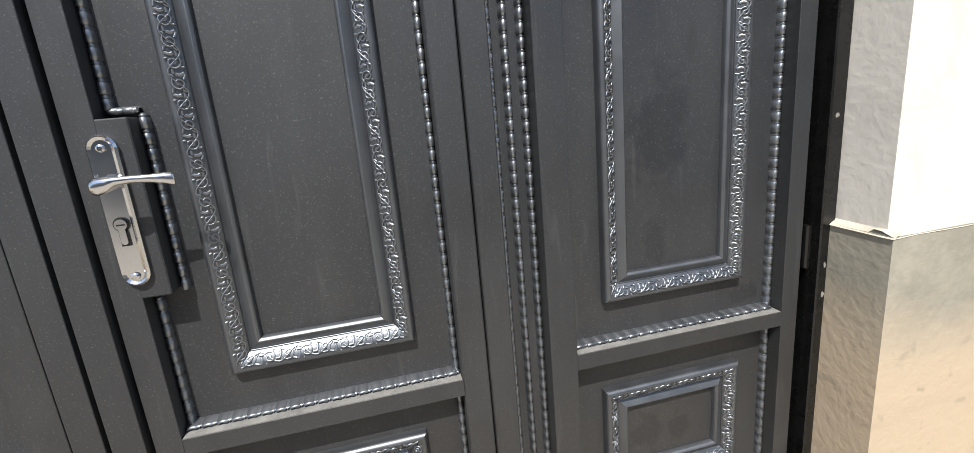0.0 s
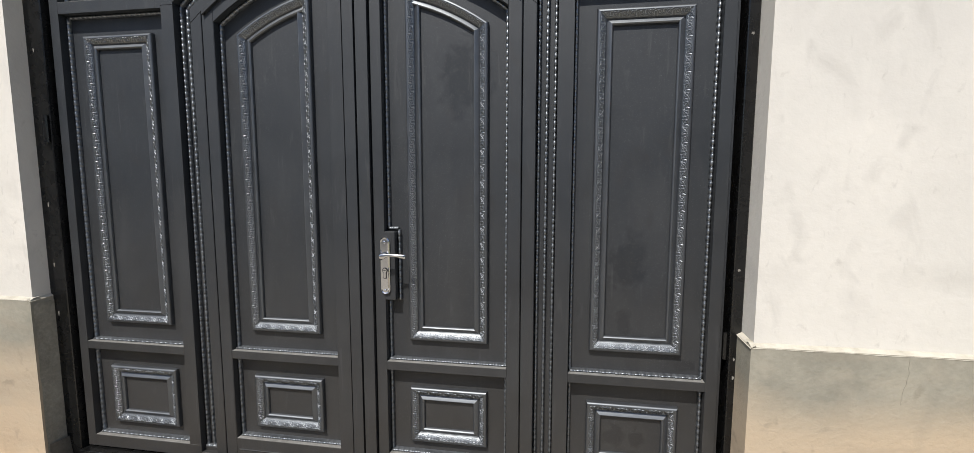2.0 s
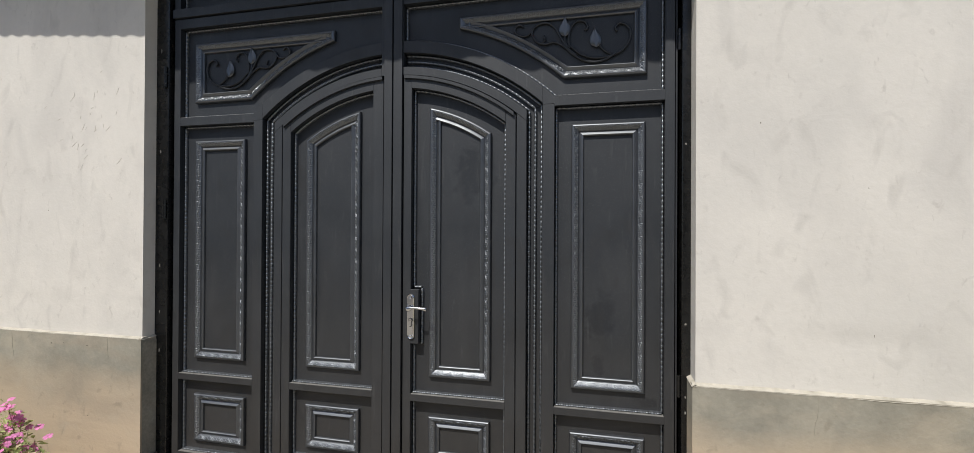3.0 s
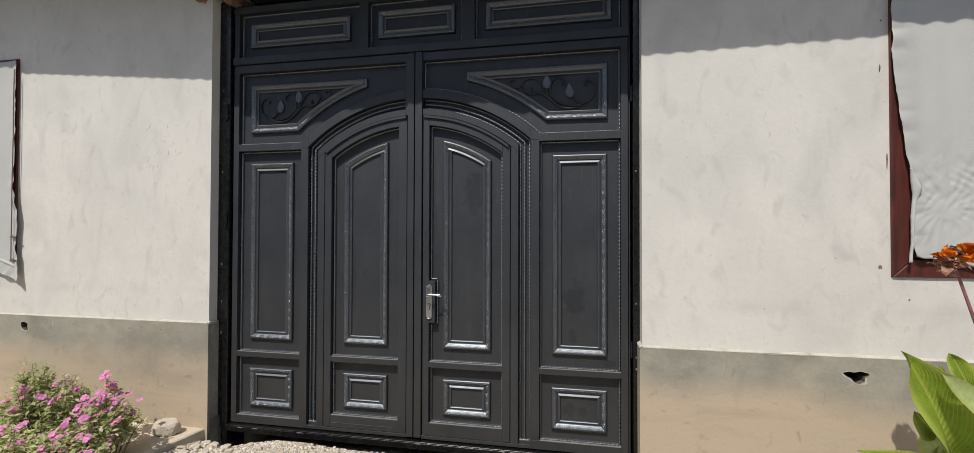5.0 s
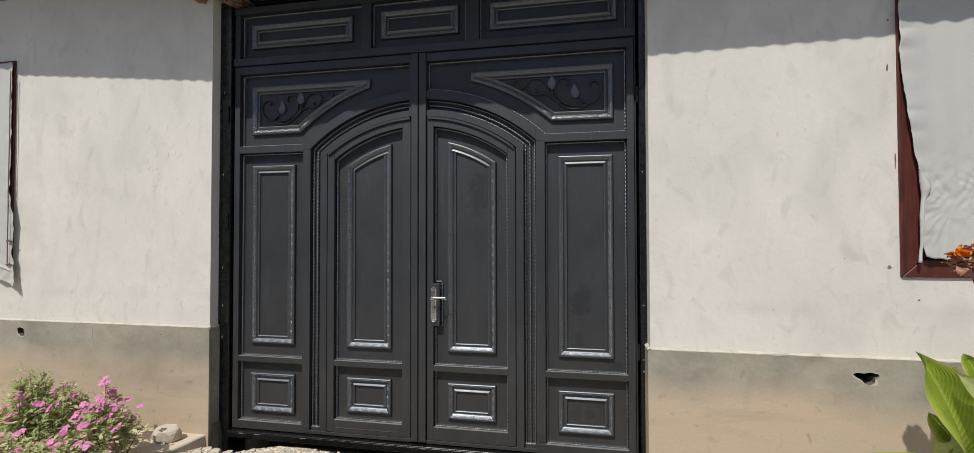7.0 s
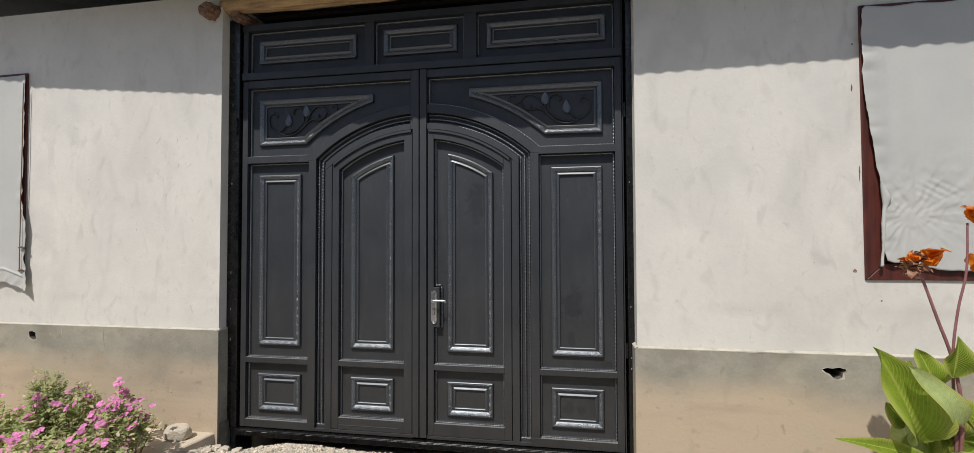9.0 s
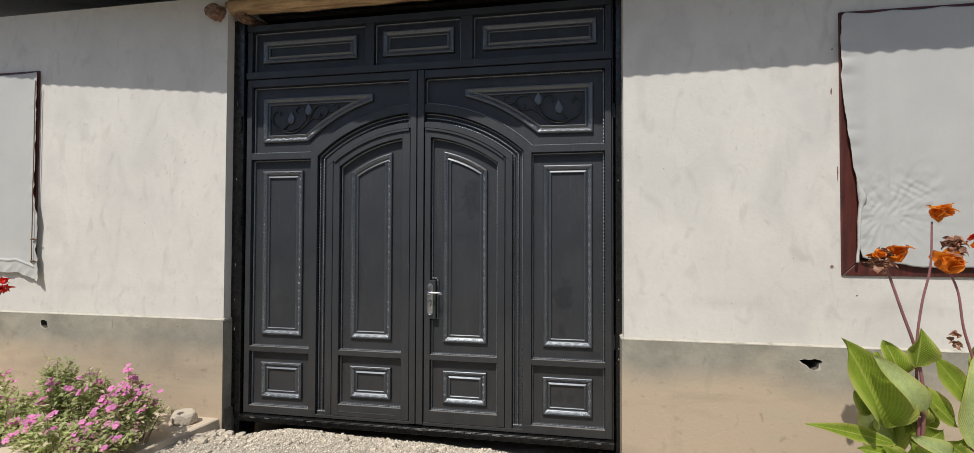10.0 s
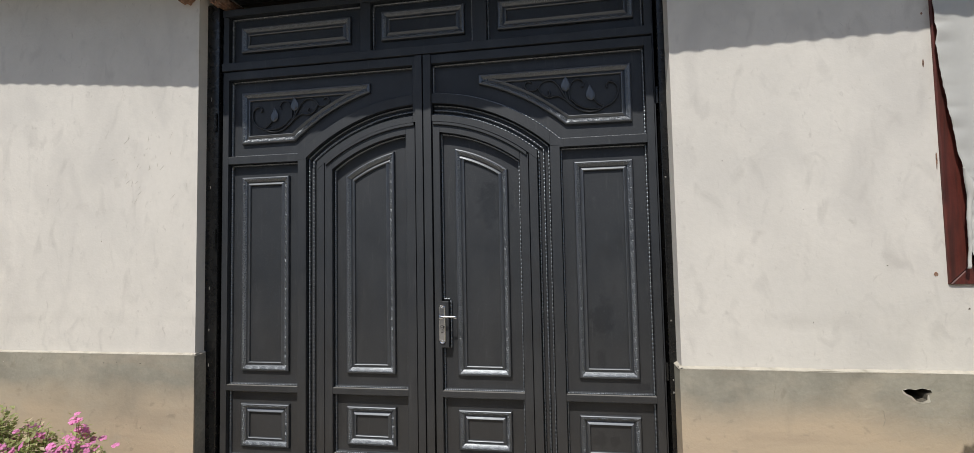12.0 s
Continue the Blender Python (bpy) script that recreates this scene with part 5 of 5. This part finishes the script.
# ---- rubble ----
def gravel():
    """Crushed stone heaped before the gate; too many to count."""
    r = random.Random(11)
    base = bmesh.new()
    bmesh.ops.create_icosphere(base, subdivisions=1, radius=1.0)
    cv = [v.co.copy() for v in base.verts]
    cf = [tuple(v.index for v in f.verts) for f in base.faces]
    base.free()
    verts, faces = [], []
    for _ in range(24000):
        x, y = r.uniform(-1.62, 1.30), -0.05 - abs(r.gauss(0, 0.34))
        if y < -1.1 or (x < -1.22 and y > -0.20):
            continue
        if x < -1.58 - max(0, (-0.15 - y)) * 0.2 + 0.02:
            continue
        size = 0.0034 * math.exp(r.gauss(0, 0.42)) + 0.0012
        if r.random() < 0.03:
            size *= 2.0
        sx, sy, sz = size * r.uniform(0.8, 1.5), size * r.uniform(0.8, 1.3), size * r.uniform(0.5, 0.9)
        turn = Euler((r.uniform(-0.6, 0.6), r.uniform(-0.6, 0.6), r.uniform(0, 6.28))).to_matrix()
        at = Vector((x, y, ground_height(x, y) + sz * r.uniform(0.1, 0.9)))
        k = len(verts)
        for c in cv:
            q = turn @ Vector((c.x * sx, c.y * sy, c.z * sz)) * r.uniform(0.78, 1.12)
            verts.append(tuple(at + q))
        faces += [tuple(i + k for i in f) for f in cf]
    sh = Shape()
    sh.v, sh.f = verts, faces
    tagged(part("gravel", sh, GRAVEL), "pale crushed stone heaped before the gate sill", "gravel", kind="stuff")


gravel()


def boulder(name, at, size, seed, label, detail=3):
    bm = bmesh.new()
    bmesh.ops.create_icosphere(bm, subdivisions=detail, radius=1.0)
    for v in bm.verts:
        p = v.co * 1.1 + Vector((seed, seed * 2, 0))
        k = 1 + (0.22 if detail > 2 else 0.55) * noise.noise(p) + 0.07 * noise.noise(p * 3)
        c = v.co * k
        c.x, c.y, c.z = max(-0.85, min(0.85, c.x)), max(-0.8, min(0.8, c.y)), max(-0.62, min(0.66 - 0.15 * c.x, c.z))
        v.co = (c.x * size[0], c.y * size[1], c.z * size[2])
    me = bpy.data.meshes.new(name)
    bm.to_mesh(me)
    bm.free()
    me.materials.append(ROCK)
    ob = new(name, me)
    ob.matrix_world = pose(*at, 4, -3, 12)
    return tagged(ob, label, "stone")


boulder("stone", (-1.768, -0.30, 0.098), (0.095, 0.07, 0.072), 3.0, "pale angular stone lying on the concrete strip")
for _x, _y, _s_ in ((-1.50, -0.34, 0.028), (-1.54, -0.42, 0.035), (-1.42, -0.30, 0.022), (0.21, -0.13, 0.017), (0.36, -0.14, 0.018), (-1.47, -0.47, 0.03), (-1.36, -0.42, 0.024),
                   (-1.44, -0.24, 0.032), (-1.52, -0.22, 0.026), (-1.30, -0.30, 0.028), (-1.22, -0.36, 0.022), (-1.16, -0.24, 0.018), (-1.05, -0.30, 0.020)):
    boulder("rubble_stone", (_x, _y, ground_height(_x, _y) + _s_ * 0.45), (_s_ * 1.3, _s_, _s_ * 0.8), _x * 7, "pale lump of rubble on the gravel", 2)["group"] = "rubble lumps"


# ---- plants ----
def blade(length, width, droop, fold, curl, seed, n=16, tip=2.2):
    """A broad pointed leaf along +y from its base, with a folded midrib, drooping tip and wavy margins."""
    r = random.Random(seed)
    sh = Shape()
    cols = (-1, -0.66, -0.33, 0, 0.33, 0.66, 1)
    ph = r.uniform(0, 6)
    for i in range(n + 1):
        t = i / n
        w = width * 0.5 * (math.sin(math.pi * min(1, t ** 0.72)) ** 0.85 if t < 0.999 else 0) + 0.0015
        if t < 0.06:
            w = min(w, 0.006 + 0.2 * t)
        y = length * sum(math.cos(droop * ((k + 0.5) / 20 * t) ** 1.5) for k in range(20)) / 20 * t
        z = -length * sum(math.sin(droop * ((k + 0.5) / 20 * t) ** 1.5) for k in range(20)) / 20 * t
        for c in cols:
            wave = 0.13 * width * abs(c) * math.sin(9 * t + ph + (2 if c > 0 else 0))
            sh.v.append((c * w * math.cos(fold), y, z + abs(c) * w * math.sin(fold) + wave + curl * c * w))
            sh.uv.append((c, t))
    m = len(cols)
    for i in range(n):
        for k in range(m - 1):
            sh.f.append((i * m + k, i * m + k + 1, (i + 1) * m + k + 1, (i + 1) * m + k))
    return sh


def aim(at, yaw, pitch, roll=0):
    """A pose whose +y points by yaw (degrees from +y, anticlockwise) and pitch up."""
    return Matrix.Translation(at) @ Matrix.Rotation(radians(yaw), 4, "Z") @ Matrix.Rotation(radians(pitch), 4, "X") @ Matrix.Rotation(radians(roll), 4, "Y")


def petal_cluster(parent, at, size, seed, mats, count, spread=1.0):
    """Crumpled petals bunched on a flower stalk, each a mesh of its own."""
    r = random.Random(seed)
    for k in range(count):
        mat = mats[k % len(mats)]
        ln = size * r.uniform(0.42, 0.72)
        fresh = mat is CANNA_ORANGE
        droop = r.uniform(0.6, 1.9) if fresh else r.uniform(0.9, 2.4)
        ob = part("petal", blade(ln, ln * (r.uniform(0.85, 1.25) if fresh else r.uniform(0.6, 1.05)), droop, r.uniform(0.15, 0.7), 0, seed * 31 + k, n=8), mat, parent, smooth=True)
        p = (at[0] + r.uniform(-1, 1) * size * 0.22 * spread, at[1] + r.uniform(-1, 1) * size * 0.22 * spread, at[2] + r.uniform(-0.45, 0.45) * size * spread)
        ob.matrix_local = aim(p, r.uniform(0, 360), r.uniform(48, 90) if fresh else r.uniform(-10, 88), r.uniform(-60, 60))


def canna(at, seed, leaves, stalks, label):
    """A canna clump: leaf blades on sheathing stems, tall stalks with flower heads."""
    ob = thing("canna_plant", label, "plant", at=at)
    for k, (base, tip, wd, way, droop, fold) in enumerate(leaves):
        along = Vector(tip) - Vector(base)
        face_way = Vector((way[0], -0.8, way[1]))
        side = along.cross(face_way).normalized()
        up = side.cross(along).normalized()
        lf = part("leaf", blade(along.length * (1 + 0.06 * droop), wd, droop, fold, 0, seed * 100 + k), CANNA_PALE if k % 6 == 1 else CANNA_LEAF, ob, smooth=True)
        turn = Matrix((side, along.normalized(), up)).transposed().to_4x4()
        lf.matrix_local = Matrix.Translation(base) @ turn @ Matrix.Rotation(0.4 * droop, 4, "X")
    for pts, rad, head in stalks:
        sm = smooth3(pts)
        part("stalk", Shape().tube(sm, [rad * 0.78 * (1.15 - 0.45 * i / len(sm)) for i in range(len(sm))], 8), CANNA_STEM, ob, smooth=True)
        if head:
            for mats, count, size, off, spread in head:
                tip = Vector(pts[-1]) + Vector(off)
                petal_cluster(ob, tuple(tip), size, seed + int(100 * tip.z) + count, mats, count, spread)
    return ob


def smooth3(pts, n=6):
    a = smooth_line([(p[0], p[1]) for p in pts], n)
    b = smooth_line([(p[2], 0) for p in pts], n)
    return [(u[0], u[1], v[0]) for u, v in zip(a, b)]


canna((2.7, -0.80, -0.06), 5, (
    # base, tip, width, the way it faces, droop, fold
    ((-0.140, 0.000, 0.600), (-0.345, -0.050, 1.022), 0.300, (0.05, 0.25), 0.45, 0.68),
    ((-0.003, -0.070, 0.703), (-0.255, -0.130, 0.968), 0.112, (-0.2, 0.45), 0.55, 0.25),
    ((-0.042, 0.030, 0.830), (-0.114, 0.040, 1.006), 0.130, (-0.1, 0.2), 0.25, 0.35),
    ((-0.030, -0.045, 0.905), (-0.012, -0.060, 1.085), 0.150, (-0.1, 0.15), 0.15, 0.70),
    ((0.184, 0.020, 0.611), (-0.088, 0.040, 0.866), 0.105, (-0.1, 0.7), 0.3, 0.3),
    ((-0.115, -0.030, 0.530), (-0.510, -0.060, 0.608), 0.078, (0.0, 0.55), 0.35, 0.35),
    ((-0.069, -0.060, 0.465), (-0.305, -0.090, 0.518), 0.100, (0.1, 0.7), 0.35, 0.3),
    ((0.096, -0.100, 0.480), (-0.108, -0.150, 0.612), 0.112, (0.0, 0.7), 0.4, 0.25),
    ((0.030, 0.050, 0.570), (-0.105, 0.060, 0.752), 0.210, (-0.2, -0.25), 0.4, 0.2),
    ((0.000, 0.040, 0.665), (0.120, 0.050, 0.612), 0.150, (0.1, -0.2), 0.5, 0.2),
    ((-0.140, 0.050, 0.630), (-0.238, 0.060, 0.750), 0.100, (-0.3, 0.0), 0.3, 0.2),
    ((-0.064, 0.060, 0.453), (0.001, 0.100, 0.746), 0.162, (0.3, 0.3), 0.6, 0.2),
    ((-0.010, 0.030, 0.502), (0.121, 0.020, 0.593), 0.151, (0.3, 0.3), 0.8, 0.2),
    ((-0.112, 0.060, 0.471), (-0.192, 0.070, 0.721), 0.133, (-0.4, 0.2), 0.3, 0.2),
    ((-0.058, 0.080, 0.721), (-0.101, 0.120, 0.929), 0.099, (0.2, 0.4), 0.3, 0.25),
    ((-0.091, -0.020, 0.401), (-0.198, -0.100, 0.538), 0.116, (-0.3, 0.7), 0.6, 0.2),
    ((-0.010, -0.060, 0.401), (-0.091, -0.100, 0.569), 0.128, (-0.2, 0.5), 0.4, 0.25),
    ((0.070, -0.020, 0.401), (0.011, -0.040, 0.569), 0.145, (0.2, 0.4), 0.5, 0.25),
    ((0.110, 0.020, 0.416), (0.191, 0.000, 0.569), 0.139, (0.1, 0.5), 0.5, 0.25),
    ((-0.144, -0.100, 0.355), (-0.251, -0.200, 0.462), 0.128, (-0.2, 0.8), 0.5, 0.25),
    ((-0.118, 0.050, 0.746), (0.109, 0.060, 0.610), 0.140, (0.2, 0.3), 0.35, 0.2),
    ((-0.150, 0.060, 0.430), (-0.060, 0.080, 0.700), 0.150, (0.1, 0.2), 0.3, 0.25),
), (
    (((0.02, 0, 0), (0.01, 0.0, 0.35), (0.012, 0.0, 0.66)), 0.021, ()),
    (((0.0, 0, 0.3), (0.011, -0.030, 0.721), (-0.021, -0.036, 0.965), (-0.083, -0.042, 1.163), (-0.133, -0.048, 1.316), (-0.160, -0.054, 1.377)), 0.0095,
     (((CANNA_DRY,), 44, 0.075, (-0.015, 0, 0.02), 1.5), ((CANNA_ORANGE,), 5, 0.135, (0.050, -0.03, 0.035), 0.35), ((CANNA_ORANGE, CANNA_DRY), 12, 0.085, (-0.045, -0.02, 0.015), 0.7))),
    (((0.01, 0.0, 0.4), (0.001, 0.000, 0.843), (0.001, -0.006, 1.026), (0.022, -0.012, 1.209), (0.054, -0.018, 1.377), (0.059, -0.024, 1.591)), 0.0078,
     (((CANNA_ORANGE,), 9, 0.125, (0.016, -0.02, 0.020), 0.45),)),
), "green canna with orange and withered flower heads beside the wall")

canna((2.93, -0.80, -0.06), 9, (
    ((-0.008, 0.000, 0.735), (-0.180, -0.020, 0.960), 0.112, (-0.3, 0.4), 0.3, 0.3),
    ((-0.010, -0.030, 0.523), (-0.010, -0.050, 0.977), 0.145, (-0.3, 0.3), 0.25, 0.3),
    ((-0.020, 0.020, 0.569), (0.140, 0.000, 0.874), 0.157, (0.2, 0.5), 0.5, 0.25),
    ((0.001, 0.000, 0.477), (0.242, -0.050, 0.660), 0.133, (0.1, 0.9), 0.7, 0.25),
    ((-0.031, -0.050, 0.431), (-0.160, -0.100, 0.569), 0.116, (-0.2, 0.8), 0.6, 0.25),
    ((0.001, 0.040, 0.721), (0.081, 0.060, 1.026), 0.116, (0.1, 0.3), 0.3, 0.3),
), (
    (((0.02, 0, 0), (0.0, 0, 0.45), (0.01, 0, 0.72)), 0.022, ()),
    (((0.01, 0, 0.3), (0.033, 0.000, 0.721), (0.006, -0.006, 0.919), (-0.039, -0.012, 1.087), (-0.063, -0.018, 1.255), (-0.106, -0.024, 1.362)), 0.0085,
     (((CANNA_ORANGE,), 8, 0.150, (-0.015, -0.02, 0.0), 0.45), ((CANNA_DRY,), 40, 0.075, (0.03, 0, 0.10), 1.5), ((CANNA_DRY,), 8, 0.07, (0.02, -0.01, -0.33), 1.0))),
    (((0.02, 0, 0.3), (0.039, 0.000, 0.721), (0.028, -0.007, 0.965), (0.017, -0.015, 1.240), (0.014, -0.022, 1.468)), 0.0085,
     (((CANNA_ORANGE, CANNA_RED), 10, 0.11, (0.01, -0.02, 0.02), 0.9),)),
), "green canna with bright orange flowers beside the wall")

# red canna flower that leans in from beside the left bed
canna((-2.80, -0.95, 0.0), 13, (
    ((0.0, 0.0, 0.20), (-0.22, -0.05, 0.50), 0.12, (-0.3, 0.5), 0.4, 0.3),
    ((-0.02, 0.0, 0.25), (-0.05, 0.10, 0.60), 0.13, (0.2, 0.3), 0.4, 0.3),
), (
    (((0, 0, 0), (0.02, 0.0, 0.5), (0.12, 0.0, 0.85), (0.285, 0.0, 1.12)), 0.009,
     (((CANNA_RED,), 22, 0.085, (0.0, -0.01, 0.0), 1.0),)),
), "canna with a red flower head in the flower bed")


def flower_mesh():
    """Five-petalled periwinkle bloom."""
    sh = Shape()
    for k in range(5):
        a = 2 * math.pi * k / 5
        ca, sa = math.cos(a), math.sin(a)
        base = len(sh.v)
        for d, w, z in ((0.002, 0.0018, 0.0), (0.009, 0.0065, 0.0018), (0.016, 0.0088, 0.0012), (0.0205, 0.0050, -0.0008)):
            for c in (-1, 0, 1):
                sh.v.append((ca * d - sa * c * w, sa * d + ca * c * w, z + 0.0010 * abs(c)))
                sh.uv.append((c, d))
        for i in range(3):
            for c in range(2):
                q = base + i * 3 + c
                sh.f.append((q, q + 1, q + 4, q + 3))
    return sh


def periwinkle(at, rx, ry, height, seed, stems, leaves, blooms, leaf_mat, label):
    """A bushy flowering plant: thin branching twigs, many small leaves, single pink blooms on top."""
    r = random.Random(seed)
    ob = thing("flowering_bush", label, "plant", at=at, group="flowering bushes")
    twig, leaf, pale, dry = Shape(), Shape(), Shape(), Shape()
    tips = []
    for k in range(stems):
        a, d = r.uniform(0, 6.28), math.sqrt(r.random())
        top = Vector((rx * d * math.cos(a), ry * d * math.sin(a), height * (1 - 0.42 * d * d) * r.uniform(0.72, 1.08)))
        root = Vector((top.x * 0.45, top.y * 0.45, 0))
        mid = (root + top) / 2 + Vector((r.uniform(-0.03, 0.03), r.uniform(-0.03, 0.03), 0.03))
        twig.tube([root, mid, top], [0.0032, 0.0022, 0.0013], 4, cap=False)
        tips.append(top)
        for q in range(2 * leaves):
            t = r.uniform(0.30, 1.0)
            p = root.lerp(mid, t * 2) if t < 0.5 else mid.lerp(top, t * 2 - 1)
            p = p + Vector((r.gauss(0, 0.022), r.gauss(0, 0.022), r.gauss(0, 0.014)))
            yaw, pit, ln = r.uniform(0, 6.28), r.uniform(-0.5, 0.9), r.uniform(0.024, 0.050)
            fw = Vector((math.cos(yaw) * math.cos(pit), math.sin(yaw) * math.cos(pit), math.sin(pit)))
            sd = Vector((-math.sin(yaw), math.cos(yaw), r.uniform(-0.4, 0.4))).normalized() * ln * 0.26
            up = fw.cross(sd).normalized() * ln * 0.07
            worn = max(0.0, min(1.0, (at[0] + p.x + 2.3) / 0.5)) * max(0.0, 1 - p.z / 0.30)
            target = r.choices((leaf, pale, dry), (0.62, 0.24, 0.12 + 0.9 * worn))[0]
            b = len(target.v)
            target.v += [tuple(p), tuple(p + fw * ln * 0.45 + sd + up), tuple(p + fw * ln * 0.5), tuple(p + fw * ln * 0.45 - sd + up), tuple(p + fw * ln)]
            target.f += [(b, b + 1, b + 2), (b, b + 2, b + 3), (b + 1, b + 4, b + 2), (b + 2, b + 4, b + 3)]
    part("branching", twig, BUSH_STEM, ob)["kind"] = "stuff"
    part("foliage", leaf, leaf_mat, ob)["kind"] = "stuff"
    part("foliage", pale, BUSH_PALE, ob, "paler young leaves")["kind"] = "stuff"
    part("foliage", dry, BUSH_DRY, ob, "dry straw-coloured leaves")["kind"] = "stuff"
    first = None
    for k in range(blooms):
        if k % 3 == 0:
            tip = tips[r.randrange(len(tips))]
        p = tip + Vector((r.gauss(0, 0.022), r.gauss(0, 0.022) - 0.012, r.uniform(-0.02, 0.022)))
        if first is None:
            first = part("bloom", FLOWER, PINK, ob, "pink five-petalled bloom")
            fl = first
        else:
            fl = first.copy()
            scene.collection.objects.link(fl)
        sc = r.uniform(0.8, 1.15)
        fl.matrix_local = aim(tuple(p), r.uniform(-50, 50), r.uniform(15, 80)) @ Matrix.Rotation(r.uniform(0, 6), 4, "Z") @ Matrix.Scale(sc, 4)
    return ob


FLOWER = flower_mesh()
PINKL = "bushy periwinkle with small green leaves and pink flowers"
periwinkle((-1.86, -0.66, 0.05), 0.25, 0.16, 0.40, 21, 38, 17, 58, BUSH_LEAF, PINKL)
periwinkle((-2.36, -0.58, 0.05), 0.28, 0.24, 0.46, 22, 42, 19, 62, BUSH_LEAF, PINKL)
periwinkle((-2.79, -0.76, 0.05), 0.32, 0.26, 0.34, 23, 44, 17, 66, BUSH_LEAF, PINKL)
periwinkle((-2.17, -0.88, 0.05), 0.38, 0.20, 0.26, 24, 46, 17, 44, BUSH_LEAF, PINKL)
periwinkle((-3.25, -0.60, 0.05), 0.28, 0.25, 0.40, 25, 42, 17, 60, BUSH_LEAF, PINKL)
periwinkle((-1.82, -0.84, 0.05), 0.22, 0.18, 0.20, 27, 36, 22, 28, BUSH_LEAF, PINKL)
periwinkle((-2.08, -0.50, 0.05), 0.15, 0.10, 0.44, 28, 16, 15, 26, BUSH_LEAF, PINKL)
periwinkle((-2.60, -0.52, 0.05), 0.16, 0.11, 0.50, 26, 34, 36, 0, BUSH_PALE, "pale green feathery seedling among the periwinkles")
